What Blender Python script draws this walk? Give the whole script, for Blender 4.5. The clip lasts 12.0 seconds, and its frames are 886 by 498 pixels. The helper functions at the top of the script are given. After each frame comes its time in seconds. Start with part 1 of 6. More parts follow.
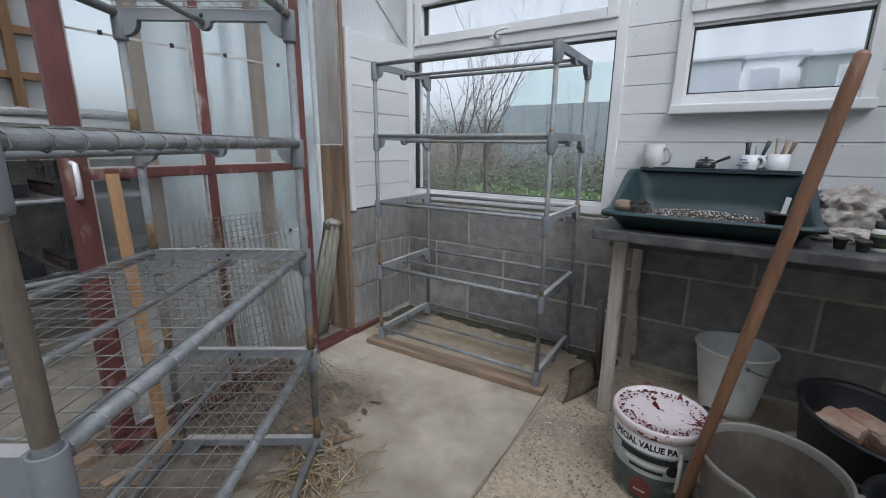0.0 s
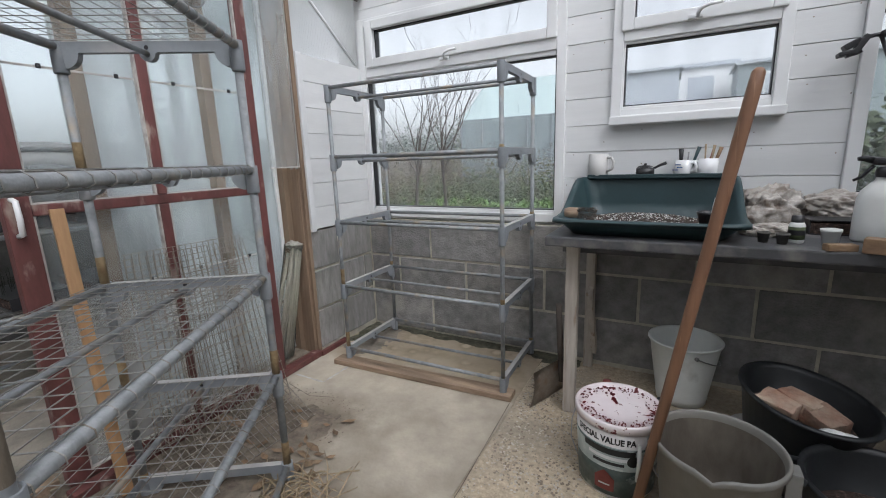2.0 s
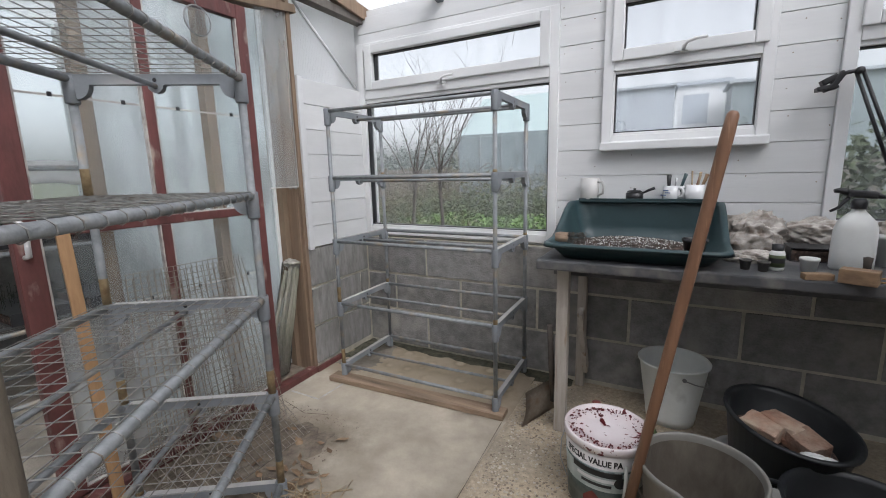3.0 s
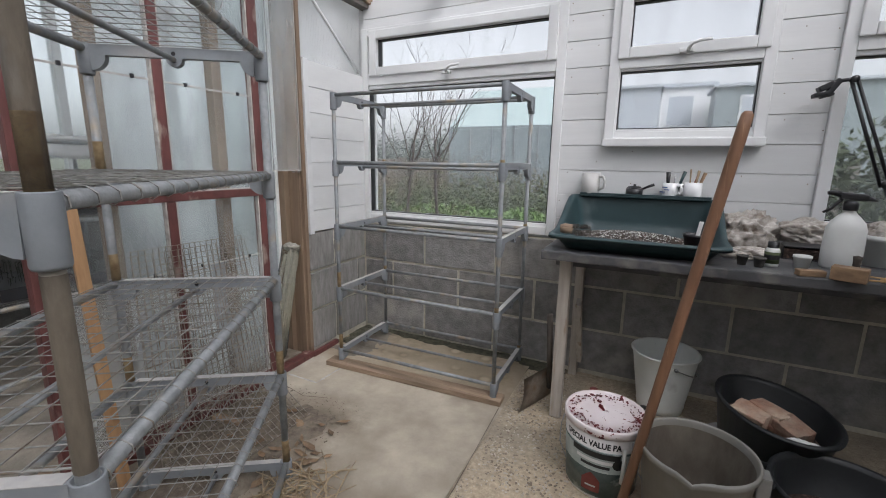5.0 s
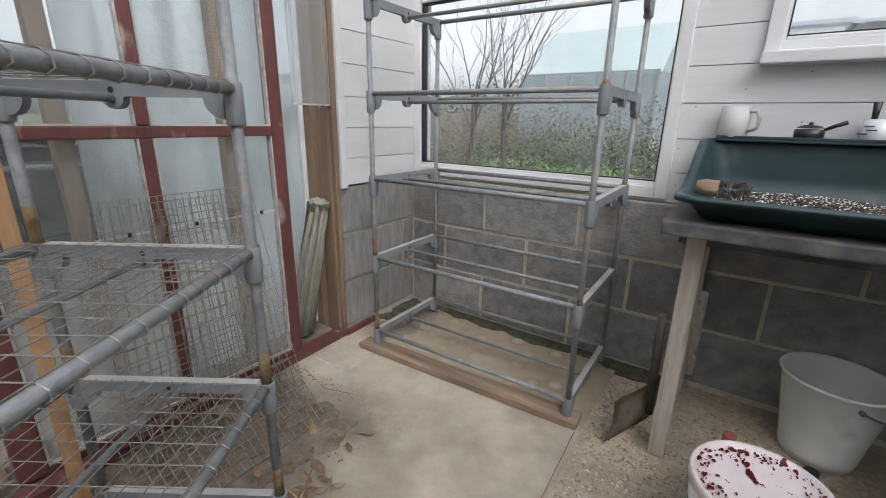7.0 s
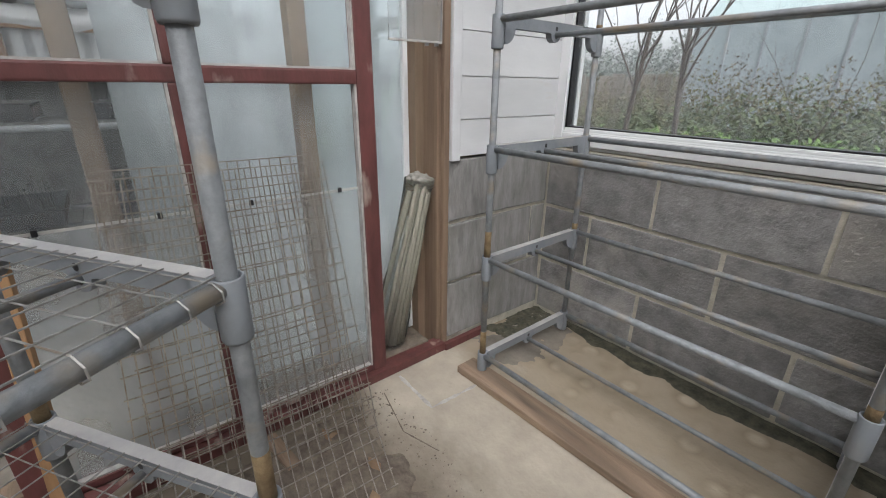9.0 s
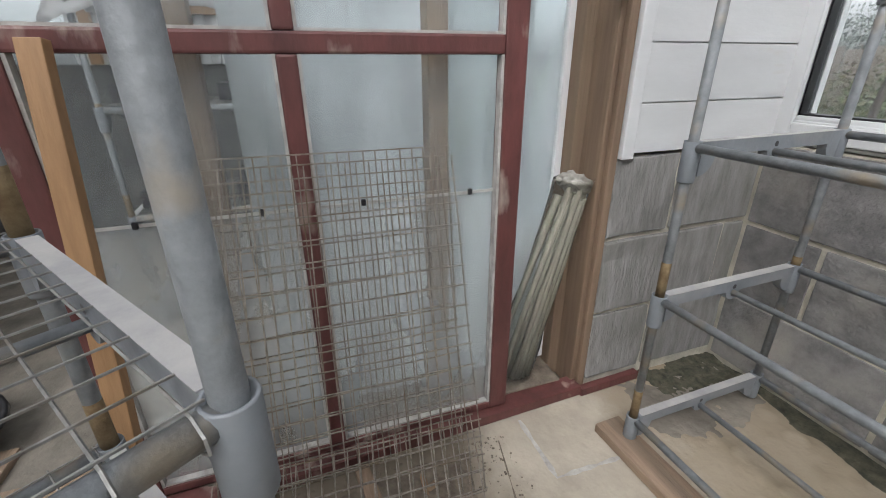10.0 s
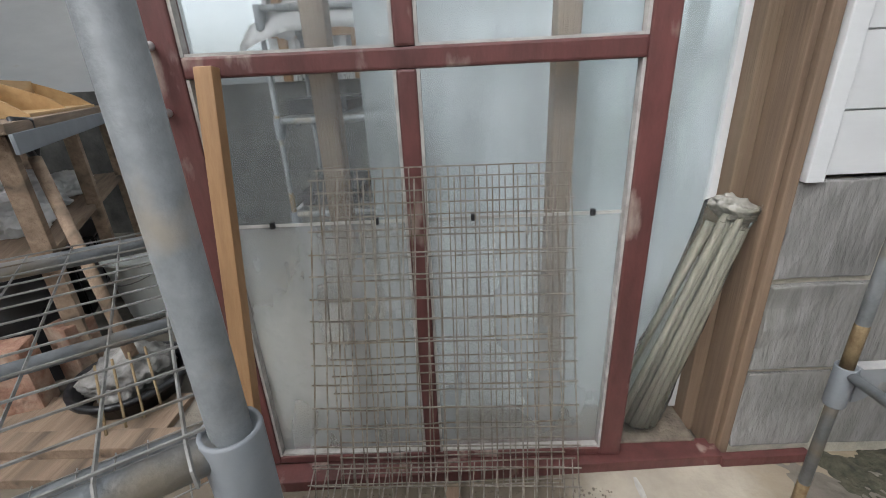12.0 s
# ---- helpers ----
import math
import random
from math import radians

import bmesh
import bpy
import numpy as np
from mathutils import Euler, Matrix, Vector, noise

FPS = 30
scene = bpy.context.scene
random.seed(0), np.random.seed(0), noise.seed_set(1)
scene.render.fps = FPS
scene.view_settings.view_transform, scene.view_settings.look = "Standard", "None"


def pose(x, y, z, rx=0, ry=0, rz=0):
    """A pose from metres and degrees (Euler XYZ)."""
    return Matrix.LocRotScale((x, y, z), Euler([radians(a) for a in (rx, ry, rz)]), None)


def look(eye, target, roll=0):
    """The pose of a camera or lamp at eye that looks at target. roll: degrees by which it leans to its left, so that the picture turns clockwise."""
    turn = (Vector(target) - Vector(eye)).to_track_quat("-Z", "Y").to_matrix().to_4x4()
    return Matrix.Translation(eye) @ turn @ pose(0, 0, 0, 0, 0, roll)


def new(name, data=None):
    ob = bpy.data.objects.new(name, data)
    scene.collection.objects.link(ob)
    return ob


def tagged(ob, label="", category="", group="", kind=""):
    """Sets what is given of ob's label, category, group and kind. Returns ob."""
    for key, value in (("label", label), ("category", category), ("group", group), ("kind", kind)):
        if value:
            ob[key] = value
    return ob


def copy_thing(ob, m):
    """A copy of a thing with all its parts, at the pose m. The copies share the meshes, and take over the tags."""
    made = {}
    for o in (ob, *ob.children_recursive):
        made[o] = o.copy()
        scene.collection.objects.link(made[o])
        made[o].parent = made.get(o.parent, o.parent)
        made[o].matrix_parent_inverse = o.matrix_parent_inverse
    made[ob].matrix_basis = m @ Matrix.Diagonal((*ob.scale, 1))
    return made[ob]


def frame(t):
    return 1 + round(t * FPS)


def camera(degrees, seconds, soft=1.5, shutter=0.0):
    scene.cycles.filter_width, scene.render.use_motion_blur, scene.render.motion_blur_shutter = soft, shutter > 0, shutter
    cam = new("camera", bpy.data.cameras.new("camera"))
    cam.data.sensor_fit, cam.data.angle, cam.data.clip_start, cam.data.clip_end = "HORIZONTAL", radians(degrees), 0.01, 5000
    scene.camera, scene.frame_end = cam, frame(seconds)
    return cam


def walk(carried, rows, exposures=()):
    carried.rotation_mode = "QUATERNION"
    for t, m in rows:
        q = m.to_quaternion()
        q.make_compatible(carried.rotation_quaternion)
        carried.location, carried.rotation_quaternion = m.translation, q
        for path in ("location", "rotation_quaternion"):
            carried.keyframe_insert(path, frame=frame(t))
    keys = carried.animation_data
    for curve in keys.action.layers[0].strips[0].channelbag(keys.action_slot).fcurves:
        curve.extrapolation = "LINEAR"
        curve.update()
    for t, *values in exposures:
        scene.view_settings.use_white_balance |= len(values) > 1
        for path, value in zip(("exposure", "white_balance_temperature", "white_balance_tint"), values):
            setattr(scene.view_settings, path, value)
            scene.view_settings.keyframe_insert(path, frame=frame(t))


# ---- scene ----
cam = camera(92.1, 12.0, soft=1.0)
PATH = [
    (0, (0.005, 0.378, 1.065), (-1.065, 2.002, 0.596), 0.5),
    (0.5, (0.005, 0.37, 1.064), (-1.035, 2.016, 0.609), -0.3),
    (1, (0.015, 0.364, 1.065), (-0.979, 2.041, 0.618), -1.4),
    (1.5, (0.038, 0.365, 1.072), (-0.923, 2.063, 0.632), -2.2),
    (2, (0.047, 0.357, 1.077), (-0.896, 2.073, 0.669), -2.0),
    (2.5, (0.063, 0.352, 1.09), (-0.88, 2.075, 0.712), -1.5),
    (2.7, (0.079, 0.342, 1.113), (-0.862, 2.069, 0.751), -1.4),
    (4.3, (0.02, 0.28, 1.144), (-0.862, 2.04, 0.788), -0.3),
    (4.5, (-0.002, 0.254, 1.142), (-0.859, 2.026, 0.785), 0.3),
    (5, (0.003, 0.261, 1.114), (-0.858, 2.023, 0.721), 0.9),
    (5.5, (0.035, 0.405, 1.059), (-0.869, 2.137, 0.631), 1.5),
    (6, (0.01, 0.521, 1.05), (-0.946, 2.21, 0.57), 1.5),
    (6.5, (-0.119, 0.65, 1.033), (-1.143, 2.283, 0.501), 1.3),
    (6.7, (-0.165, 0.68, 1.022), (-1.215, 2.291, 0.472), 1.2),
    (8.3, (-0.43, 1.0, 1.008), (-1.722, 2.367, 0.328), 0.3),
    (8.5, (-0.456, 1.015, 0.973), (-1.781, 2.351, 0.296), 0.3),
    (9, (-0.582, 1.151, 0.948), (-2.059, 2.295, 0.233), 0.5),
    (9.5, (-0.675, 1.248, 0.943), (-2.321, 2.102, 0.192), -0.0),
    (10, (-0.843, 1.282, 0.926), (-2.58, 1.888, 0.143), -0.4),
    (10.5, (-0.906, 1.32, 0.884), (-2.691, 1.644, 0.043), -1.1),
    (11, (-0.858, 1.358, 0.837), (-2.658, 1.433, -0.031), -2.2),
    (11.5, (-0.859, 1.354, 0.845), (-2.678, 1.368, 0.014), -2.7),
    (12, (-0.881, 1.363, 0.933), (-2.736, 1.32, 0.187), -2.8),
]
EXPOSURES = [(0, 0.6, 5900, 12), (1.5, 0.76, 6080, 12), (2.5, 0.82, 6200, 13), (5, 0.72, 6300, 14), (6.5, 0.82, 6330, 14), (8.5, 0.92, 6330, 13), (10, 0.98, 6280, 12), (12, 1.12, 6250, 11)]
walk(cam, [(t, look(eye, target, roll)) for t, eye, target, roll in PATH], EXPOSURES)

# world, sun and exposure
world = bpy.data.worlds.new("sky")
scene.world = world
world.use_nodes = True
wn, wl = world.node_tree.nodes, world.node_tree.links
sky = wn.new("ShaderNodeTexSky")
sky.sky_type = "NISHITA"
sky.sun_disc = False
sky.sun_elevation, sky.sun_rotation = radians(48), radians(125)
sky.dust_density, sky.air_density, sky.ozone_density = 4.0, 1.0, 1.0
grey = wn.new("ShaderNodeHueSaturation")
grey.inputs["Saturation"].default_value = 0.12
wl.new(sky.outputs[0], grey.inputs["Color"])
wl.new(grey.outputs[0], wn["Background"].inputs["Color"])
wn["Background"].inputs["Strength"].default_value = 0.15
sun_data = bpy.data.lights.new("sun", "SUN")
sun_data.energy, sun_data.angle, sun_data.color = 1.4, radians(40), (1.0, 0.98, 0.95)
sun = new("sun", sun_data)
sun.matrix_world = look((5.8, -4.2, 8), (0, 0, 0))


# ---------- materials ----------
def mat(name, c1, c2=None, rough=0.6, scale=8.0, bump=0.0, bscale=60.0, metal=0.0, stretch=(1, 1, 1), wear=None, wscale=3.0, wlow=0.55, whigh=0.7, detail=6.0, vary=0.0, spec=0.5):
    """Two-scale noise colour, optional wear patches, fine bump, per-object variation."""
    m = bpy.data.materials.new(name)
    m.use_nodes = True
    n, l = m.node_tree.nodes, m.node_tree.links
    b = n["Principled BSDF"]
    b.inputs["Roughness"].default_value, b.inputs["Metallic"].default_value = rough, metal
    b.inputs["Specular IOR Level"].default_value = spec
    c2 = c2 or tuple(0.75 * c for c in c1)
    co, info, add, mp = n.new("ShaderNodeTexCoord"), n.new("ShaderNodeObjectInfo"), n.new("ShaderNodeVectorMath"), n.new("ShaderNodeMapping")
    sc = n.new("ShaderNodeVectorMath")
    sc.operation = "SCALE"
    sc.inputs[0].default_value = (17, 31, 23)
    l.new(info.outputs["Random"], sc.inputs["Scale"])
    l.new(co.outputs["Object"], mp.inputs["Vector"])
    mp.inputs["Scale"].default_value = stretch
    l.new(mp.outputs[0], add.inputs[0])
    l.new(sc.outputs[0], add.inputs[1])
    t1 = n.new("ShaderNodeTexNoise")
    t1.inputs["Scale"].default_value, t1.inputs["Detail"].default_value, t1.inputs["Roughness"].default_value = scale, detail, 0.65
    l.new(add.outputs[0], t1.inputs["Vector"])
    r1 = n.new("ShaderNodeValToRGB")
    r1.color_ramp.elements[0].position, r1.color_ramp.elements[1].position = 0.33, 0.67
    r1.color_ramp.elements[0].color, r1.color_ramp.elements[1].color = (*c2, 1), (*c1, 1)
    l.new(t1.outputs[0], r1.inputs[0])
    out = r1.outputs[0]
    if wear:
        t2 = n.new("ShaderNodeTexNoise")
        t2.inputs["Scale"].default_value, t2.inputs["Detail"].default_value = wscale, 8
        l.new(add.outputs[0], t2.inputs["Vector"])
        r2 = n.new("ShaderNodeValToRGB")
        r2.color_ramp.elements[0].position, r2.color_ramp.elements[1].position = wlow, whigh
        l.new(t2.outputs[0], r2.inputs[0])
        mx = n.new("ShaderNodeMixRGB")
        l.new(r2.outputs[0], mx.inputs[0])
        l.new(out, mx.inputs[1])
        mx.inputs[2].default_value = (*wear, 1)
        out = mx.outputs[0]
    if vary:
        hv = n.new("ShaderNodeHueSaturation")
        mr = n.new("ShaderNodeMapRange")
        mr.inputs["To Min"].default_value, mr.inputs["To Max"].default_value = 1 - vary, 1 + vary
        l.new(info.outputs["Random"], mr.inputs["Value"])
        l.new(mr.outputs[0], hv.inputs["Value"])
        l.new(out, hv.inputs["Color"])
        out = hv.outputs[0]
    l.new(out, b.inputs["Base Color"])
    if bump:
        t3 = n.new("ShaderNodeTexNoise")
        t3.inputs["Scale"].default_value, t3.inputs["Detail"].default_value = bscale, 5
        l.new(add.outputs[0], t3.inputs["Vector"])
        bp = n.new("ShaderNodeBump")
        bp.inputs["Strength"].default_value, bp.inputs["Distance"].default_value = bump, 0.006
        l.new(t3.outputs[0], bp.inputs["Height"])
        l.new(bp.outputs[0], b.inputs["Normal"])
    return m


def glass(name, rough=0.0, tint=(0.95, 0.98, 0.97), bump=0.0, bscale=60.0, mist=0.0, streak=1.0):
    """Clear, misted or obscured glass; mist mixes in a film of fine water drops."""
    m = bpy.data.materials.new(name)
    m.use_nodes = True
    n, l = m.node_tree.nodes, m.node_tree.links
    b = n["Principled BSDF"]
    b.inputs["Base Color"].default_value = (*tint, 1)
    b.inputs["Roughness"].default_value, b.inputs["Transmission Weight"].default_value, b.inputs["IOR"].default_value = rough, 1.0, 1.2
    co = n.new("ShaderNodeTexCoord")
    if bump:
        v = n.new("ShaderNodeTexVoronoi")
        v.feature = "SMOOTH_F1"
        v.inputs["Scale"].default_value = bscale
        l.new(co.outputs["Object"], v.inputs["Vector"])
        bp = n.new("ShaderNodeBump")
        bp.inputs["Strength"].default_value, bp.inputs["Distance"].default_value = bump, 0.004
        l.new(v.outputs["Distance"], bp.inputs["Height"])
        l.new(bp.outputs[0], b.inputs["Normal"])
    if mist:
        tr, df, mix1, mix2 = n.new("ShaderNodeBsdfTranslucent"), n.new("ShaderNodeBsdfDiffuse"), n.new("ShaderNodeMixShader"), n.new("ShaderNodeMixShader")
        tr.inputs[0].default_value = (0.86, 0.9, 0.92, 1)
        df.inputs[0].default_value = (0.8, 0.84, 0.86, 1)
        mix1.inputs[0].default_value = 0.35
        l.new(tr.outputs[0], mix1.inputs[1])
        l.new(df.outputs[0], mix1.inputs[2])
        nz, rp, mp = n.new("ShaderNodeTexNoise"), n.new("ShaderNodeMapRange"), n.new("ShaderNodeMapping")
        mp.inputs["Scale"].default_value = (streak, streak, 0.35)
        nz.inputs["Scale"].default_value, nz.inputs["Detail"].default_value = 5, 6
        rp.inputs["From Min"].default_value, rp.inputs["From Max"].default_value = 0.35, 0.65
        rp.inputs["To Min"].default_value, rp.inputs["To Max"].default_value = mist * 0.55, min(1, mist * 1.4)
        l.new(co.outputs["Object"], mp.inputs["Vector"])
        l.new(mp.outputs[0], nz.inputs["Vector"])
        l.new(nz.outputs[0], rp.inputs["Value"])
        l.new(rp.outputs[0], mix2.inputs[0])
        l.new(b.outputs[0], mix2.inputs[1])
        l.new(mix1.outputs[0], mix2.inputs[2])
        l.new(mix2.outputs[0], n["Material Output"].inputs["Surface"])
    return m


def sheet_plastic(name, clear, tint=(0.93, 0.95, 0.96)):
    m = bpy.data.materials.new(name)
    m.use_nodes = True
    n, l = m.node_tree.nodes, m.node_tree.links
    tp, tr, mx = n.new("ShaderNodeBsdfTransparent"), n.new("ShaderNodeBsdfTranslucent"), n.new("ShaderNodeMixShader")
    df, mx0 = n.new("ShaderNodeBsdfDiffuse"), n.new("ShaderNodeMixShader")
    nz, rp, co = n.new("ShaderNodeTexNoise"), n.new("ShaderNodeValToRGB"), n.new("ShaderNodeTexCoord")
    nz.inputs["Scale"].default_value, nz.inputs["Detail"].default_value = 3, 6
    rp.color_ramp.elements[0].color, rp.color_ramp.elements[1].color = (*(0.82 * c for c in tint), 1), (*tint, 1)
    l.new(co.outputs["Object"], nz.inputs["Vector"])
    l.new(nz.outputs[0], rp.inputs[0])
    for s in (tr, df):
        l.new(rp.outputs[0], s.inputs[0])
    mx0.inputs[0].default_value, mx.inputs[0].default_value = 0.25, clear
    l.new(tr.outputs[0], mx0.inputs[1])
    l.new(df.outputs[0], mx0.inputs[2])
    l.new(mx0.outputs[0], mx.inputs[1])
    l.new(tp.outputs[0], mx.inputs[2])
    l.new(mx.outputs[0], n["Material Output"].inputs["Surface"])
    return m


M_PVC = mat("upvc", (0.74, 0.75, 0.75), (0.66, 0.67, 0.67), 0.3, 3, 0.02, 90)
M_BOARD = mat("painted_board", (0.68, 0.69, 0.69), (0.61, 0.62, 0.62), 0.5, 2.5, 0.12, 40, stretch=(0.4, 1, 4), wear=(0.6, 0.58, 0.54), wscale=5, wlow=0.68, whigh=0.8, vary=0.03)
M_BLOCK = mat("dark_block", (0.3, 0.293, 0.284), (0.17, 0.167, 0.163), 0.9, 16, 0.9, 110, wear=(0.36, 0.34, 0.305), wscale=4, wlow=0.52, whigh=0.78, vary=0.16)
M_PALEBLOCK = mat("pale_block", (0.3, 0.292, 0.28), (0.185, 0.18, 0.172), 0.95, 20, 0.8, 60, stretch=(1.6, 1.6, 0.4), wear=(0.2, 0.2, 0.17), wscale=1.3, wlow=0.52, whigh=0.75, vary=0.08)
# darker copy of dark_block: the greenhouse wall's dimness is in the colour
M_DIMBLOCK = mat("dim_block", (0.13, 0.128, 0.12), (0.07, 0.07, 0.066), 0.9, 12, 0.8, 90, wear=(0.2, 0.19, 0.17), wscale=4, wlow=0.55, whigh=0.8)
M_MORTAR = mat("mortar", (0.58, 0.545, 0.45), (0.4, 0.375, 0.31), 0.95, 20, 0.6, 120)
M_FLOOR = mat("smooth_concrete", (0.48, 0.428, 0.345), (0.315, 0.277, 0.221), 0.8, 4.5, 0.6, 45, wear=(0.235, 0.2, 0.155), wscale=3.2, wlow=0.45, whigh=0.7, detail=9)
M_ROUGH = mat("rough_concrete", (0.57, 0.475, 0.345), (0.33, 0.27, 0.195), 0.9, 55, 1.2, 120, wear=(0.24, 0.215, 0.175), wscale=3, wlow=0.45, whigh=0.75, detail=10)
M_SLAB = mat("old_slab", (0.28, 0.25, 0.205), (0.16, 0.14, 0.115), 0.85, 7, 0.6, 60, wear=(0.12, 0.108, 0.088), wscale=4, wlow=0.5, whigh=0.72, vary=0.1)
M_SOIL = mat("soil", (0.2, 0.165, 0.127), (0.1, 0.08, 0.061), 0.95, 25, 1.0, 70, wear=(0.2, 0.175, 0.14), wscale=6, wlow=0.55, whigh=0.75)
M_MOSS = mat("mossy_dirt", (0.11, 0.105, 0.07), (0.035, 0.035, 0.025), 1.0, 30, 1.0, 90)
M_TUBE = mat("galvanised_tube", (0.262, 0.278, 0.288), (0.165, 0.176, 0.184), 0.58, 30, 0.25, 110, metal=0.15, wear=(0.3, 0.255, 0.195), wscale=11, wlow=0.54, whigh=0.7)
M_RUST = mat("rusty_tube", (0.29, 0.22, 0.12), (0.17, 0.11, 0.055), 0.8, 40, 0.4, 120)
M_CLIP = mat("grey_plastic", (0.225, 0.243, 0.262), (0.17, 0.186, 0.202), 0.6, 9, 0.15, 90, wear=(0.28, 0.28, 0.28), wscale=6, wlow=0.55, whigh=0.75)
M_CLIPTOP = mat("dusty_plastic", (0.42, 0.41, 0.39), (0.3, 0.3, 0.3), 0.75, 12, 0.15, 90)
M_WIRE = mat("galvanised_wire", (0.34, 0.31, 0.265), (0.15, 0.13, 0.11), 0.5, 60, metal=0.4, wear=(0.16, 0.12, 0.08), wscale=14, wlow=0.55, whigh=0.7)
M_SHELFWIRE = mat("shelf_wire", (0.3, 0.295, 0.28), (0.17, 0.168, 0.16), 0.5, 60, metal=0.3, wear=(0.14, 0.11, 0.08), wscale=14, wlow=0.55, whigh=0.7)
M_RED = mat("red_paint", (0.15, 0.053, 0.048), (0.085, 0.033, 0.03), 0.5, 14, 0.4, 50, stretch=(1, 1, 0.4), wear=(0.34, 0.27, 0.23), wscale=13, wlow=0.6, whigh=0.7)
M_PUTTY = mat("old_putty", (0.5, 0.49, 0.46), (0.3, 0.28, 0.26), 0.8, 30, 0.3, 90)
M_POST = mat("weathered_timber", (0.235, 0.163, 0.108), (0.135, 0.092, 0.062), 0.75, 4, 0.25, 30, stretch=(6, 6, 0.3), wear=(0.2, 0.15, 0.1), wscale=2, wlow=0.5, whigh=0.75, vary=0.1)
M_PINE = mat("orange_pine", (0.4, 0.235, 0.115), (0.29, 0.165, 0.078), 0.55, 6, 0.15, 40, stretch=(6, 6, 0.5), vary=0.12)
M_PLANK = mat("damp_plank", (0.34, 0.25, 0.175), (0.19, 0.13, 0.088), 0.8, 6, 0.5, 40, stretch=(0.6, 6, 6), wear=(0.11, 0.08, 0.055), wscale=3, wlow=0.52, whigh=0.68, vary=0.15)
M_LEG = mat("whitewashed_wood", (0.5, 0.46, 0.41), (0.36, 0.32, 0.27), 0.75, 6, 0.3, 40, stretch=(6, 6, 0.5), wear=(0.25, 0.18, 0.12), wscale=8, wlow=0.58, whigh=0.7)
M_BENCH = mat("dark_worktop", (0.08, 0.081, 0.085), (0.045, 0.046, 0.05), 0.5, 7, 0.2, 60, wear=(0.2, 0.19, 0.175), wscale=11, wlow=0.54, whigh=0.78, detail=9)
M_TRAY = mat("green_plastic", (0.026, 0.054, 0.06), (0.019, 0.041, 0.046), 0.45, 5, 0.08, 50, wear=(0.07, 0.1, 0.1), wscale=7, wlow=0.62, whigh=0.85)
M_COMPOST = mat("compost", (0.07, 0.042, 0.032), (0.02, 0.014, 0.011), 0.95, 90, 1.0, 150, wear=(0.16, 0.1, 0.08), wscale=60, wlow=0.55, whigh=0.65)
M_WHITE = mat("white_plastic", (0.7, 0.71, 0.69), (0.6, 0.61, 0.59), 0.4, 5, 0.05, 60, wear=(0.42, 0.4, 0.36), wscale=6, wlow=0.6, whigh=0.8)
M_CERAMIC = mat("white_ceramic", (0.72, 0.73, 0.74), (0.66, 0.67, 0.68), 0.2, 4)
M_GREYMUG = mat("grey_mug", (0.52, 0.515, 0.5), (0.44, 0.435, 0.42), 0.45, 5)
M_ENAMEL = mat("worn_enamel", (0.78, 0.8, 0.77), (0.68, 0.7, 0.67), 0.5, 6, 0.1, 50, wear=(0.25, 0.24, 0.21), wscale=6, wlow=0.6, whigh=0.8)
M_GREYTUB = mat("grey_bucket", (0.25, 0.248, 0.232), (0.165, 0.16, 0.148), 0.6, 6, 0.1, 60, wear=(0.2, 0.185, 0.16), wscale=5, wlow=0.45, whigh=0.7)
M_MUDPOT = mat("muddy_pot", (0.1, 0.095, 0.085), (0.05, 0.047, 0.042), 0.7, 30, 0.2, 60)
M_BLACK = mat("black_rubber", (0.018, 0.02, 0.022), (0.01, 0.011, 0.012), 0.45, 8, 0.1, 60, wear=(0.04, 0.042, 0.04), wscale=8, wlow=0.6, whigh=0.85)
M_BLACKPL = mat("black_plastic", (0.02, 0.02, 0.022), (0.012, 0.012, 0.014), 0.4, 8)
M_BRICK = mat("brick", (0.4, 0.235, 0.165), (0.23, 0.12, 0.085), 0.95, 28, 1.0, 80, wear=(0.48, 0.4, 0.31), wscale=9, wlow=0.46, whigh=0.7, vary=0.25)
M_POLE = mat("varnished_handle", (0.25, 0.13, 0.075), (0.165, 0.083, 0.047), 0.5, 5, 0.1, 60, stretch=(8, 8, 0.6), wear=(0.4, 0.24, 0.14), wscale=9, wlow=0.62, whigh=0.75)
M_TUBWHITE = mat("paint_splashed_lid", (0.78, 0.72, 0.72), (0.7, 0.62, 0.62), 0.4, 7, 0.1, 60, wear=(0.14, 0.014, 0.018), wscale=40, wlow=0.635, whigh=0.648)
M_TUBBAND = mat("tub_white_band", (0.72, 0.71, 0.69), (0.62, 0.6, 0.58), 0.4, 8)
M_TUBPRINT = mat("tub_dark_print", (0.05, 0.085, 0.08), (0.13, 0.16, 0.15), 0.4, 22, wear=(0.36, 0.4, 0.38), wscale=18, wlow=0.6, whigh=0.68)
M_INK = mat("dark_ink", (0.02, 0.022, 0.022), (0.015, 0.015, 0.016), 0.5, 8)
M_SHED = mat("printed_red", (0.2, 0.045, 0.035), (0.14, 0.03, 0.025), 0.5, 20)
M_LABEL = mat("pale_label", (0.55, 0.6, 0.57), (0.4, 0.45, 0.43), 0.5, 20)
M_STEEL = mat("steel", (0.35, 0.35, 0.35), (0.25, 0.25, 0.25), 0.35, 20, metal=0.9)
M_DEADLEAF = mat("dead_growth", (0.11, 0.085, 0.055), (0.06, 0.046, 0.032), 0.9, 14, vary=0.25)
M_STRAW = mat("straw", (0.4, 0.31, 0.2), (0.22, 0.165, 0.1), 0.7, 30)
M_LEAFDRY = mat("dry_leaf", (0.24, 0.165, 0.1), (0.13, 0.085, 0.05), 0.8, 20, vary=0.3)
